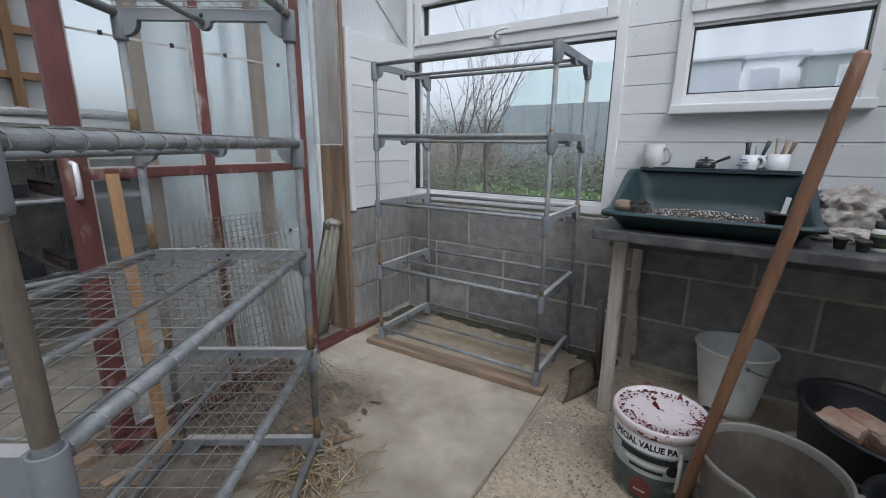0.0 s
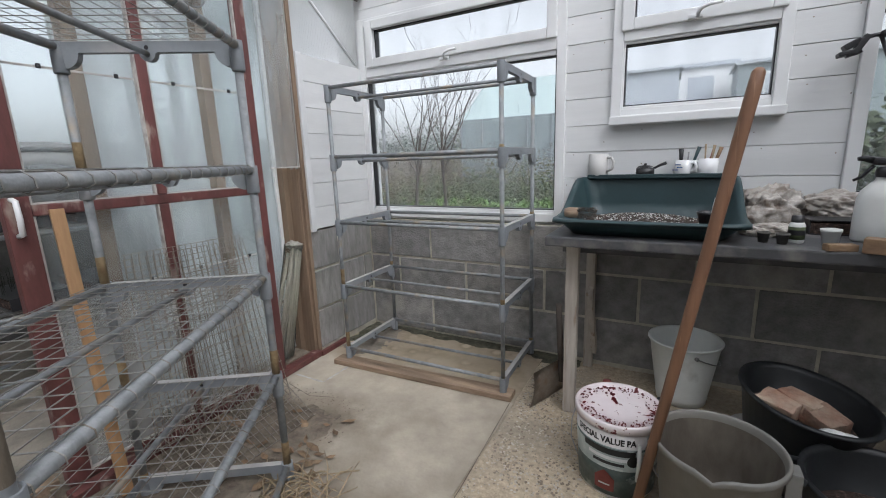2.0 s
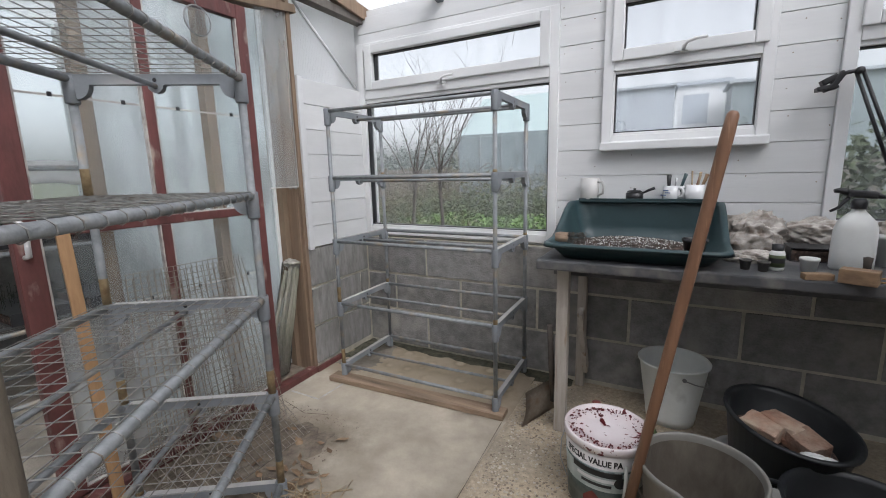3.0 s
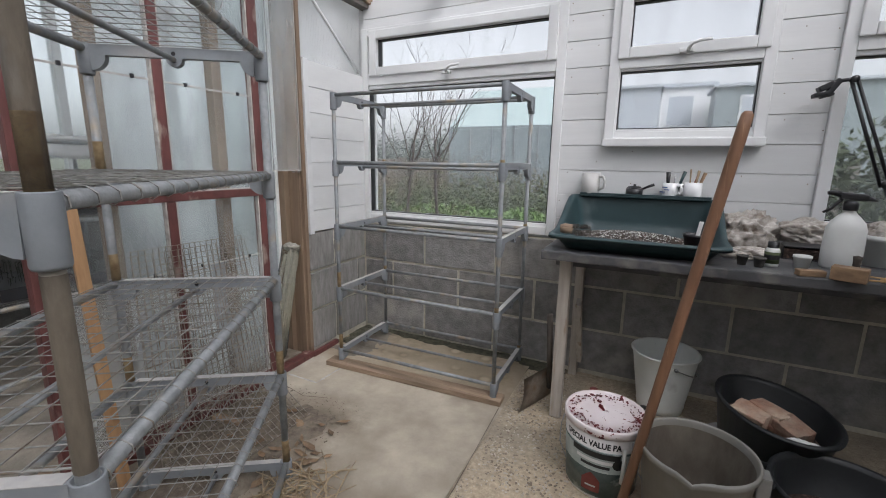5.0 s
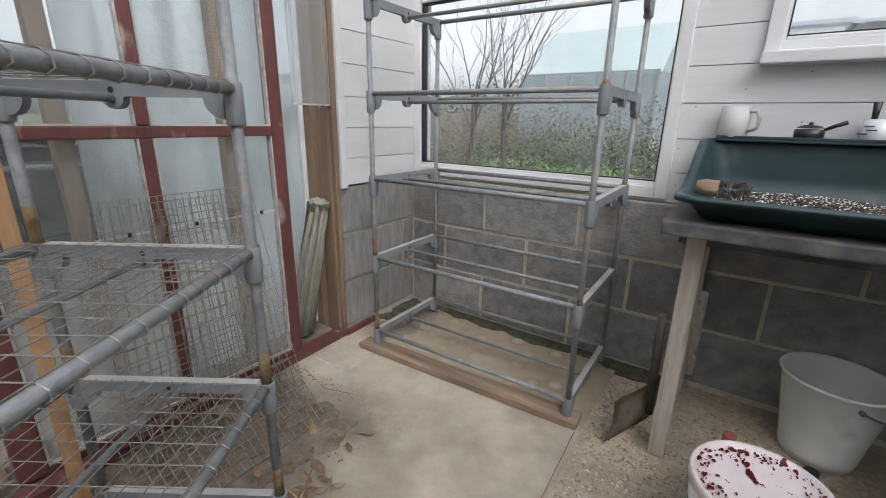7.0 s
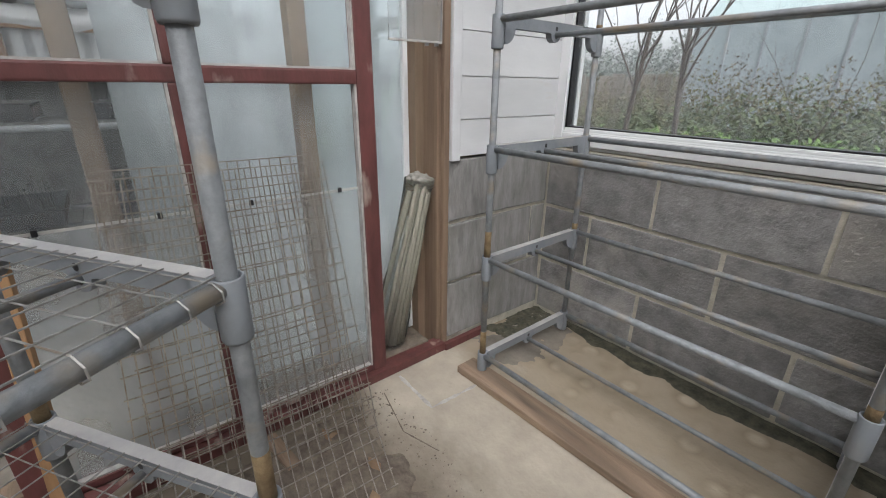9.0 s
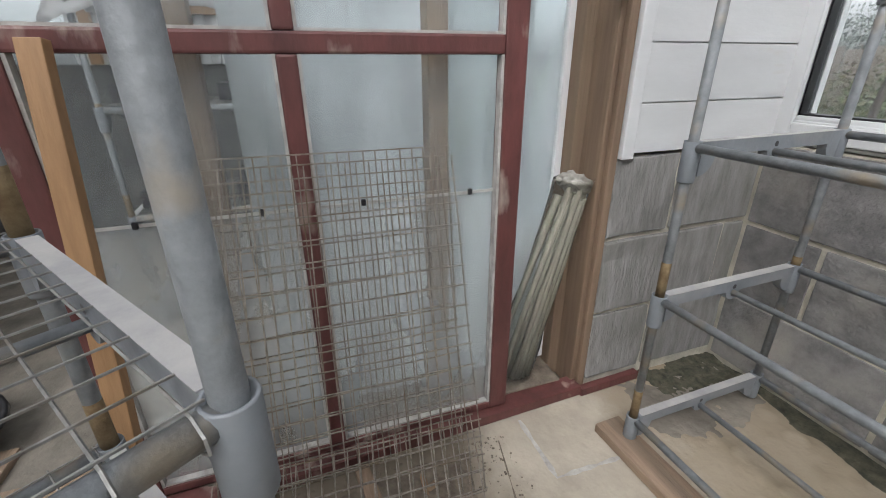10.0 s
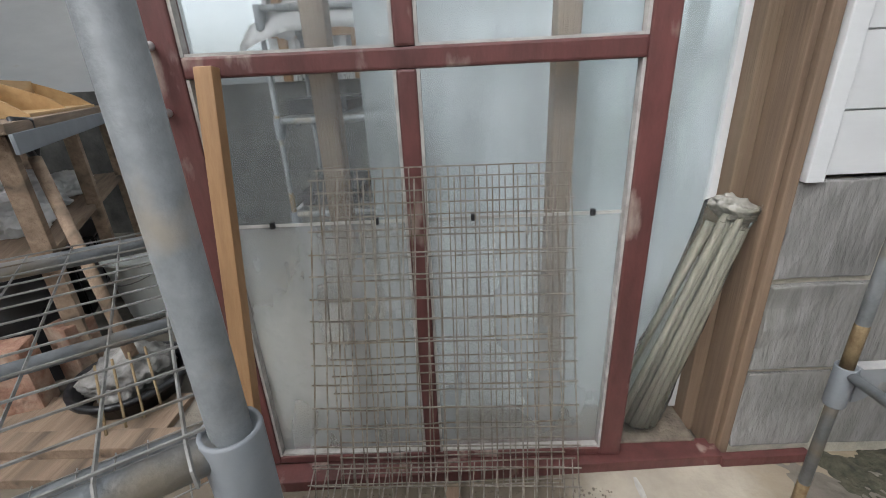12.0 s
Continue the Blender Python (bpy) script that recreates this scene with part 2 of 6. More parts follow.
M_DARKSTONE = mat("dark_pebble", (0.3, 0.25, 0.19), (0.17, 0.135, 0.1), 0.8, 20, 0.2, 90)
M_STONE = mat("pebble", (0.55, 0.5, 0.42), (0.32, 0.285, 0.235), 0.8, 20, 0.2, 90)
M_BAG = mat("crumpled_polythene", (0.52, 0.49, 0.45), (0.25, 0.215, 0.18), 0.3, 34, 0.5, 45, wear=(0.17, 0.13, 0.1), wscale=16, wlow=0.56, whigh=0.66)
M_CHIP = mat("wood_block", (0.27, 0.175, 0.1), (0.16, 0.1, 0.06), 0.75, 8, 0.15, 50, stretch=(1, 6, 6))
M_CARD = mat("wooden_box", (0.55, 0.36, 0.17), (0.45, 0.28, 0.12), 0.5, 6, 0.08, 40, stretch=(0.6, 5, 5))
M_FLEECE = mat("white_fleece", (0.75, 0.75, 0.74), (0.6, 0.6, 0.6), 0.85, 7, 0.3, 40)
M_GREEN = mat("leaf_green", (0.07, 0.095, 0.036), (0.04, 0.052, 0.024), 0.7, 10, vary=0.2)
M_YELLOWLEAF = mat("yellow_leaf", (0.11, 0.105, 0.045), (0.065, 0.06, 0.03), 0.7, 10, vary=0.2)
M_BARK = mat("bark", (0.085, 0.07, 0.058), (0.05, 0.04, 0.034), 0.85, 20)
M_EARTH = mat("garden_earth", (0.1, 0.1, 0.055), (0.06, 0.05, 0.035), 0.95, 3, 0.5, 20, wear=(0.07, 0.1, 0.03), wscale=1.2, wlow=0.45, whigh=0.6)
M_GREYCLAD = mat("grey_cladding", (0.24, 0.26, 0.285), (0.19, 0.205, 0.225), 0.7, 4)
M_RENDERW = mat("white_render", (0.7, 0.71, 0.72), (0.6, 0.61, 0.62), 0.8, 3)
M_BLUE = mat("blue_plastic", (0.05, 0.12, 0.34), (0.04, 0.09, 0.26), 0.5, 4)
M_FENCE = mat("fence_timber", (0.2, 0.18, 0.16), (0.13, 0.115, 0.1), 0.85, 6, 0.2, 30, stretch=(4, 4, 0.5), vary=0.2)
M_TEAL = mat("teal_film", (0.35, 0.42, 0.42), (0.3, 0.37, 0.37), 0.4, 2)
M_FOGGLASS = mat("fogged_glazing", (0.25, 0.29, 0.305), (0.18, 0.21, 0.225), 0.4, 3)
# distance haze is mixed into the next two base colours
M_HAZEGREY = mat("haze_tinted_grey", (0.43, 0.46, 0.5), (0.38, 0.41, 0.45), 0.8, 2)
M_HAZEGREEN = mat("haze_tinted_leaf", (0.2, 0.22, 0.2), (0.13, 0.15, 0.14), 0.9, 6, vary=0.2)
M_DARK = mat("dark_plant", (0.02, 0.03, 0.018), (0.012, 0.016, 0.01), 0.9, 20)
M_CLAYRED = mat("red_plastic_cap", (0.32, 0.12, 0.1), (0.2, 0.05, 0.045), 0.4, 8)
M_STICKGREY = mat("grey_cane", (0.42, 0.405, 0.34), (0.28, 0.27, 0.225), 0.7, 14, stretch=(4, 4, 0.5))
G_CLEAR = glass("window_glass", 0.035, (0.94, 0.97, 0.97), mist=0.06, streak=3.2)
G_LOOSE = glass("loose_glass", 0.06, (0.93, 0.96, 0.96), mist=0.22)
G_DROPS = glass("rain_spotted_glass", 0.05, (0.93, 0.96, 0.97), bump=0.022, bscale=130, mist=0.1, streak=2)
G_MIST = glass("misted_glass", 0.05, (0.92, 0.96, 0.96), mist=0.09)
G_OBSC = glass("obscured_glass", 0.16, (0.96, 0.98, 0.96), bump=0.4, bscale=75, mist=0.22)
G_STEAM = glass("steamed_sheet", 0.12, (0.93, 0.96, 0.96), mist=0.55)
G_POLY = sheet_plastic("polycarbonate", 0.8)
G_TWIN = sheet_plastic("twinwall", 0.5, (0.97, 0.98, 0.98))
G_WRAP = glass("clear_wrap", 0.1, (0.93, 0.93, 0.86), bump=0.3, bscale=40, mist=0.1)


# ---------- builders ----------
def box(bm, x0, x1, y0, y1, z0, z1, bevel=0.0):
    vs = [bm.verts.new((x, y, z)) for x in (x0, x1) for y in (y0, y1) for z in (z0, z1)]
    fs = [bm.faces.new([vs[i] for i in q]) for q in ((0, 1, 3, 2), (4, 6, 7, 5), (0, 4, 5, 1), (2, 3, 7, 6), (0, 2, 6, 4), (1, 5, 7, 3))]
    if bevel:
        es = list({e for f in fs for e in f.edges})
        bmesh.ops.bevel(bm, geom=es, offset=bevel, segments=2, affect="EDGES", profile=0.6)
    return vs


def xbox(bm, m, sx, sy, sz, bevel=0.0):
    """A box centred on the pose m."""
    b2 = bmesh.new()
    box(b2, -sx / 2, sx / 2, -sy / 2, sy / 2, -sz / 2, sz / 2, bevel)
    b2.transform(m)
    join(bm, b2)


def join(bm, b2):
    mp = {v: bm.verts.new(v.co) for v in b2.verts}
    for f in b2.faces:
        bm.faces.new([mp[v] for v in f.verts]).smooth = f.smooth
    b2.free()


def path_tube(bm, pts, r, seg=8, caps=True):
    """A round bar along points; r is one radius or one for each point."""
    pts = [Vector(p) for p in pts]
    rs = r if isinstance(r, (list, tuple)) else [r] * len(pts)
    rings, ref = [], None
    for i, p in enumerate(pts):
        d = (pts[min(i + 1, len(pts) - 1)] - pts[max(i - 1, 0)]).normalized()
        if ref is None:
            ref = d.orthogonal().normalized()
        ref = (ref - d * ref.dot(d)).normalized()
        s = d.cross(ref)
        rings.append([bm.verts.new(p + (ref * math.cos(a) + s * math.sin(a)) * rs[i]) for a in (2 * math.pi * k / seg for k in range(seg))])
    for a, b in zip(rings, rings[1:]):
        for k in range(seg):
            bm.faces.new((a[k], a[(k + 1) % seg], b[(k + 1) % seg], b[k])).smooth = seg > 4
    if caps:
        bm.faces.new(rings[0][::-1])
        bm.faces.new(rings[-1])


def lathe(bm, prof, seg=32, c=(0, 0, 0), rx=1.0, ry=1.0, m=None, close=False):
    """Turn a profile of (radius, height) round the upright axis."""
    m = m or Matrix()
    rings = []
    for r, z in prof:
        rings.append([bm.verts.new(m @ Vector((c[0] + rx * r * math.cos(2 * math.pi * k / seg), c[1] + ry * r * math.sin(2 * math.pi * k / seg), c[2] + z))) for k in range(seg)])
    for a, b in zip(rings, rings[1:]):
        for k in range(seg):
            bm.faces.new((a[k], a[(k + 1) % seg], b[(k + 1) % seg], b[k])).smooth = True
    if close:
        bm.faces.new(rings[0][::-1])
        bm.faces.new(rings[-1])


def rocky(bm, c, r, flat=1.0, rough=0.35, sub=1):
    """A small uneven lump."""
    b2 = bmesh.new()
    bmesh.ops.create_icosphere(b2, subdivisions=sub, radius=r)
    off = Vector((random.random() * 50, random.random() * 50, 0))
    for v in b2.verts:
        v.co *= 1 + rough * noise.noise(v.co / r * 0.9 + off)
        v.co.z *= flat
    b2.transform(Matrix.Translation(c) @ pose(0, 0, 0, 0, 0, random.random() * 360))
    for f in b2.faces:
        f.smooth = sub > 1
    join(bm, b2)


def mesh_of(name, bm, material):
    me = bpy.data.meshes.new(name)
    bmesh.ops.recalc_face_normals(bm, faces=bm.faces)
    bm.to_mesh(me)
    bm.free()
    me.materials.append(material)
    return me


def part(name, bm, material, parent=None, label=""):
    ob = new(name, mesh_of(name, bm, material))
    ob.parent = parent
    return tagged(ob, label)


def thing(name, label, category, m=None, group=""):
    ob = new(name)
    ob.empty_display_size = 0.05
    ob.matrix_basis = m or Matrix()
    return tagged(ob, label, category, group)


def solid(name, bm, material, label, category="", kind="", group=""):
    return tagged(part(name, bm, material), label, category, group, kind)


def single(fn, *a, **k):
    bm = bmesh.new()
    fn(bm, *a, **k)
    return bm


# ---------- setting ----------
def sheet(name, x0, x1, y0, y1, z, nx, ny, amp, material, label, freq=2.0, edge=0.0):
    """A gently uneven ground sheet; edge > 0 makes its rim sink below the floor."""
    bm = bmesh.new()
    vs = []
    for i in range(nx + 1):
        row = []
        for j in range(ny + 1):
            x, y = x0 + (x1 - x0) * i / nx, y0 + (y1 - y0) * j / ny
            h = amp * noise.noise((x * freq, y * freq, 3.1)) + 0.4 * amp * noise.noise((x * freq * 5, y * freq * 5, 7))
            if edge:
                d = min(x - x0, x1 - x, y - y0, y1 - y) + 0.05 * noise.noise((x * 9, y * 9, 0))
                h = h + edge * min(1, max(-0.5, (d - 0.03) / 0.08)) - 0.002
            row.append(bm.verts.new((x, y, z + h)))
        vs.append(row)
    for i in range(nx):
        for j in range(ny):
            bm.faces.new((vs[i][j], vs[i + 1][j], vs[i + 1][j + 1], vs[i][j + 1])).smooth = True
    return solid(name, bm, material, label, kind="structure")


solid("ground", single(box, -400, 400, -400, 400, -0.5, -0.14), M_EARTH, "damp garden earth with thin grass", kind="structure")
solid("floor_base", single(box, -3.9, 1.85, -1.75, 2.7, -0.3, -0.03), M_ROUGH, "rough concrete base under the shed", kind="structure")
# dust and soil tint on the smooth slab: stain masks with their own shape
fn, fl = M_FLOOR.node_tree.nodes, M_FLOOR.node_tree.links
fb = fn["Principled BSDF"]
src = fb.inputs["Base Color"].links[0].from_socket
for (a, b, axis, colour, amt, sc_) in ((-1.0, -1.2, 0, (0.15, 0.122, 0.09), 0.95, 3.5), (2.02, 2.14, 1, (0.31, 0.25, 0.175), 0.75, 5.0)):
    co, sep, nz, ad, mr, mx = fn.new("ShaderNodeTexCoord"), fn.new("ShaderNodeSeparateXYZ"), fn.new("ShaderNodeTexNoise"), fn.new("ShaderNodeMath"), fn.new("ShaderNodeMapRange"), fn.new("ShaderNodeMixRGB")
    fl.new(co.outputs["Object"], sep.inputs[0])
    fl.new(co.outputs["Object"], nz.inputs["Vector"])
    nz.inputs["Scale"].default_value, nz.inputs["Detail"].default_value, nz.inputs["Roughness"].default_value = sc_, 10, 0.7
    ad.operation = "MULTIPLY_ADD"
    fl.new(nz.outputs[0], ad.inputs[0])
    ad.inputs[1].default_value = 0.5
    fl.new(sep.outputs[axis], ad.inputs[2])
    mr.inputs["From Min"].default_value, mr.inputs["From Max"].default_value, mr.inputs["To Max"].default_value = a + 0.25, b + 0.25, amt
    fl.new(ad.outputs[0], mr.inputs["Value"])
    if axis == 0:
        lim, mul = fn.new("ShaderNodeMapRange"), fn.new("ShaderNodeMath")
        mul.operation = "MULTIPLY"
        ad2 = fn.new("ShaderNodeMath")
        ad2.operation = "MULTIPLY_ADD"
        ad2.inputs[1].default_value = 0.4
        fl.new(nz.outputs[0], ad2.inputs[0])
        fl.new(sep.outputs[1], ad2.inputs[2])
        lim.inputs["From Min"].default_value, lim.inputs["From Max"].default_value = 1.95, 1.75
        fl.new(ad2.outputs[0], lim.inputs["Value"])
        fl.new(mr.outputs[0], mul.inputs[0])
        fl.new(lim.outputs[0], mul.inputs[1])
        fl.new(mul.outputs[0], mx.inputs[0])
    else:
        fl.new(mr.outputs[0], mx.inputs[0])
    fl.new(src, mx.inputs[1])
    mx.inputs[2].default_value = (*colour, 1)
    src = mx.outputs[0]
# round marks left by plant pots in the sandy strip
co, sep, nz, vo, rp, mr, mx, mul = fn.new("ShaderNodeTexCoord"), fn.new("ShaderNodeSeparateXYZ"), fn.new("ShaderNodeTexNoise"), fn.new("ShaderNodeTexVoronoi"), fn.new("ShaderNodeValToRGB"), fn.new("ShaderNodeMapRange"), fn.new("ShaderNodeMixRGB"), fn.new("ShaderNodeMath")
vo.inputs["Scale"].default_value, vo.inputs["Randomness"].default_value = 11, 0.55
fl.new(co.outputs["Object"], vo.inputs["Vector"])
fl.new(vo.outputs["Distance"], rp.inputs[0])
rp.color_ramp.elements[0].position, rp.color_ramp.elements[0].color = 0.18, (0.44, 0.365, 0.265, 1)
rp.color_ramp.elements[1].position, rp.color_ramp.elements[1].color = 0.75, (0.33, 0.27, 0.19, 1)
mid = rp.color_ramp.elements.new(0.38)
mid.color = (0.235, 0.19, 0.13, 1)
fl.new(co.outputs["Object"], sep.inputs[0])
mr.inputs["From Min"].default_value, mr.inputs["From Max"].default_value, mr.inputs["To Max"].default_value = 2.1, 2.2, 1.0
fl.new(sep.outputs[1], mr.inputs["Value"])
nz.inputs["Scale"].default_value, nz.inputs["Detail"].default_value = 7, 5
fl.new(co.outputs["Object"], nz.inputs["Vector"])
nr = fn.new("ShaderNodeMapRange")
nr.inputs["From Min"].default_value, nr.inputs["From Max"].default_value, nr.inputs["To Max"].default_value = 0.42, 0.62, 0.8
fl.new(nz.outputs[0], nr.inputs["Value"])
mul.operation = "MULTIPLY"
fl.new(mr.outputs[0], mul.inputs[0])
fl.new(nr.outputs[0], mul.inputs[1])
fl.new(mul.outputs[0], mx.inputs[0])
fl.new(src, mx.inputs[1])
fl.new(rp.outputs[0], mx.inputs[2])
fl.new(mx.outputs[0], fb.inputs["Base Color"])
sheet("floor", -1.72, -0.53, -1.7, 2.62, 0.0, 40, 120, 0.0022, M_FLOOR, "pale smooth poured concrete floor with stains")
sheet("floor_rough", -0.531, 1.8, -1.7, 2.62, -0.006, 60, 120, 0.004, M_ROUGH, "rough grey-brown concrete floor with exposed aggregate", 6)
sheet("floor_west", -3.8, -1.70, -1.7, 2.3, -0.012, 40, 80, 0.006, M_SLAB, "old dirty concrete floor of the greenhouse", 3)
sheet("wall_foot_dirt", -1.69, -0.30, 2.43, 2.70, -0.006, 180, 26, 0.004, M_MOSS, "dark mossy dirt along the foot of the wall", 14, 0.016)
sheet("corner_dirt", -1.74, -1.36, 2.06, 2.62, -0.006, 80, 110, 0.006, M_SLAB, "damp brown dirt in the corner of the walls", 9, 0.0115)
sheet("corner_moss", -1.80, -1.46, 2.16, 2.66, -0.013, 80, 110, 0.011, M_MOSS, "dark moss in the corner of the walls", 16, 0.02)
sheet("soil_drift", -1.66, -1.10, -0.6, 1.66, -0.004, 70, 220, 0.006, M_SOIL, "dark drift of soil and dust on the concrete floor", 7, 0.013)


def block_wall(wall, axis, face, a0, a1, joints, shift, pitch, material, depth=0.09, rng=7):
    """Courses of blocks with recessed mortar; axis is the wall's running direction."""
    rnd = random.Random(rng)
    for k, (z0, z1) in enumerate(zip(joints, joints[1:])):
        cut = shift + (pitch / 2 if k % 2 else 0)
        cuts = [a0] + [cut + pitch * i for i in range(-12, 12) if a0 + 0.04 < cut + pitch * i < a1 - 0.04] + [a1]
        for c0, c1 in zip(cuts, cuts[1:]):
            bm = bmesh.new()
            j = 0.007
            pr = rnd.uniform(0, 0.004)
            if axis == "x":
                box(bm, c0 + j, c1 - j, face - pr, face + depth, z0 + j, z1 - j, 0.004)
            else:
                box(bm, face - depth, face + pr, c0 + j, c1 - j, z0 + j, z1 - j, 0.005)
                bmesh.ops.subdivide_edges(bm, edges=bm.edges[:], cuts=3, use_grid_fill=True)
                for v in bm.verts:
                    worn = 0.004 + 0.012 * max(0, 1 - (v.co.y - a0) / 0.03)
                    v.co += Vector((noise.noise(v.co * 30), noise.noise(v.co * 42 + Vector((5, 0, 0))), noise.noise(v.co * 35) * 0.5)) * worn
            part("block", bm, material, wall)


bm = bmesh.new()
box(bm, -1.9, 1.8, 2.559, 2.75, -0.1, 0.722)
wall_back = solid("wall_back_base", bm, M_MORTAR, "dark grey concrete block wall with pale mortar", kind="structure")
block_wall(wall_back, "x", 2.555, -1.699, 1.75, [0.012, 0.25, 0.487, 0.7255], -1.245, 0.466, M_BLOCK)
bm = bmesh.new()
box(bm, -1.86, -1.708, 2.036, 2.559, -0.05, 0.715)
wall_stub = solid("wall_stub", bm, M_MORTAR, "pale grey concrete block return wall with a broken end", kind="structure")
block_wall(wall_stub, "y", -1.70, 2.03, 2.558, [0.03, 0.265, 0.497, 0.722], 2.25, 0.45, M_PALEBLOCK, 0.15)

# upper back wall: core with openings, boards, windows
WINDOWS = [(-1.70, -0.465, 0.735, 1.905), (-0.25, 0.405, 1.205, 1.925), (0.61, 1.70, 0.84, 1.925)]
wall_upper = bmesh.new()
xs = [-1.9, -1.70, -0.465, -0.25, 0.405, 0.61, 1.70, 1.8]
for i, (x0, x1) in enumerate(zip(xs, xs[1:])):
    w = [q for q in WINDOWS if abs(q[0] - x0) < 0.001]
    spans = [(0.70, w[0][2]), (w[0][3], 2.1)] if w else [(0.70, 2.1)]
    for z0, z1 in spans:
        box(wall_upper, x0, x1, 2.60, 2.70, z0, z1)
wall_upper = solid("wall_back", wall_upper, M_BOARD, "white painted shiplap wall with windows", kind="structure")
zs = [0.715 + 0.125 * k for k in range(11)]
for z in zs:
    z1 = min(z + 0.125, 2.06)
    spans = list(zip(xs[1:], xs[2:]))
    if z < 1.2:
        spans = [(-1.70, -0.465), (-0.465, 0.61), (0.61, 1.70), (1.70, 1.8)]
    for x0, x1 in spans:
        lo, hi = z, z1
        w = [q for q in WINDOWS if abs(q[0] - x0) < 0.001]
        pieces = [(lo, hi)]
        if w:
            pieces = [(lo, min(hi, w[0][2])), (max(lo, w[0][3]), hi)]
        for a, b in pieces:
            if b - a > 0.02:
                bm = bmesh.new()
                box(bm, x0 + 0.001, x1 - 0.001, 2.584, 2.6, max(a, 0.724) + 0.0014, b - 0.0014, 0.0015)
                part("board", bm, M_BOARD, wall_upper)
rnd = random.Random(3)
nails = bmesh.new()
for z in zs:
    for x in (-0.43, -0.29, 0.47, 0.59, -0.1, 0.15, 0.33):
        if rnd.random() < 0.75:
            zz, xx = z + rnd.uniform(0.03, 0.12), x + rnd.uniform(-0.02, 0.02)
            if not any(q[0] < xx < q[1] and q[2] < zz < q[3] for q in WINDOWS) and zz < 2.0:
                lathe(nails, [(0.0001, 0), (0.0027, 0)], 8, m=pose(xx, 2.5833, zz, 90))
tagged(part("nail_marks", nails, M_DARKSTONE, wall_upper), kind="stuff")


def frame_rect(bm, x0, x1, z0, z1, w, y0, y1, bev=0.004):
    """Four mitred-looking bars round an opening."""
    box(bm, x0, x0 + w, y0, y1, z0, z1, bev)
    box(bm, x1 - w, x1, y0, y1, z0, z1, bev)
    box(bm, x0 + w, x1 - w, y0, y1, z0, z0 + w, bev)
    box(bm, x0 + w, x1 - w, y0, y1, z1 - w, z1, bev)


def handle_lever(parent, x, z, flip=1):
    bm = bmesh.new()
    box(bm, x - 0.035, x + 0.02, 2.535, 2.552, z - 0.008, z + 0.008, 0.003)
    path_tube(bm, [(x, 2.54, z), (x, 2.515, z + 0.002), (x + 0.012 * flip, 2.508, z + 0.02), (x + 0.04 * flip, 2.505, z + 0.028), (x + 0.085 * flip, 2.505, z + 0.03)], [0.008, 0.008, 0.007, 0.007, 0.006], 8)
    part("handle", bm, M_PVC, parent, "white window handle")


def window(name, x0, x1, z0, z1, panes, label, glassmat):
    """A white plastic window: outer frame, sashes, dark gaskets and panes."""
    w = new(name)
    tagged(w, label, "window", kind="structure")
    bm = bmesh.new()
    frame_rect(bm, x0, x1, z0, z1, 0.045, 2.565, 2.66)
    if len(panes) > 1:
        zs2 = sorted(panes, key=lambda p: p[2])
        zm = (zs2[0][3] + zs2[1][2]) / 2
        box(bm, x0 + 0.045, x1 - 0.045, 2.5655, 2.659, zm - 0.04, zm + 0.03, 0.004)
    low = min(p[2] for p in panes)
    box(bm, x0 + 0.044, x1 - 0.044, 2.572, 2.655, z0 + 0.04, low - 0.012, 0.003)
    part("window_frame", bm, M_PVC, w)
    for k, (a, b, c, d) in enumerate(panes):
        bm = bmesh.new()
        t = min(0.05, a - x0 - 0.02) if a - x0 > 0.06 else 0.028
        frame_rect(bm, a - t, b + t, c - t, d + t, t, 2.552 if t > 0.03 else 2.575, 2.64, 0.006)
        sash = part("sash", bm, M_PVC, w)
        bm = bmesh.new()
        frame_rect(bm, a - 0.001, b + 0.001, c - 0.001, d + 0.001, 0.006, 2.585, 2.62, 0)
        part("gasket", bm, M_BLACKPL, sash, "black rubber gasket")
        pane = part("pane", single(box, a, b, 2.61, 2.614, c, d), glassmat, sash)
        pane.visible_shadow = False
    return w


w1 = window("window_1", -1.705, -0.46, 0.738, 1.908, [(-1.66, -0.508, 0.801, 1.557), (-1.592, -0.553, 1.682, 1.842)], "wide white plastic window with an opening top light", G_CLEAR)
handle_lever(w1, -1.10, 1.615)
w2 = window("window_2", -0.25, 0.405, 1.205, 1.925, [(-0.197, 0.356, 1.29, 1.555), (-0.166, 0.328, 1.659, 1.858)], "small white plastic window spotted with rain", G_DROPS)
handle_lever(w2, 0.075, 1.62)
part("window_sill", single(box, -0.252, 0.407, 2.53, 2.566, 1.207, 1.245, 0.005), M_PVC, w2)
w3 = window("window_3", 0.61, 1.70, 0.84, 1.925, [(0.652, 1.655, 0.90, 1.55), (0.70, 1.62, 1.668, 1.85)], "misted white plastic window behind the bench", G_MIST)

# west return: boards, plastic gable, timber
bm = bmesh.new()
box(bm, -1.83, -1.712, 2.044, 2.578, 0.724, 1.63)
stub_upper = solid("wall_stub_upper", bm, M_BOARD, "white painted boards on the return wall", kind="structure")
for k in range(7):
    z0, z1 = max(0.724, 0.712 + 0.132 * k), min(0.712 + 0.132 * (k + 1), 1.636)
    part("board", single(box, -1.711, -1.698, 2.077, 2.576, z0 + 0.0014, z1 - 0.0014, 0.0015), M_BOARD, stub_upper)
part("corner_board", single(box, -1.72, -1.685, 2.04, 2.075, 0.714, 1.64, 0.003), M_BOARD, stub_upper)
bm = bmesh.new()
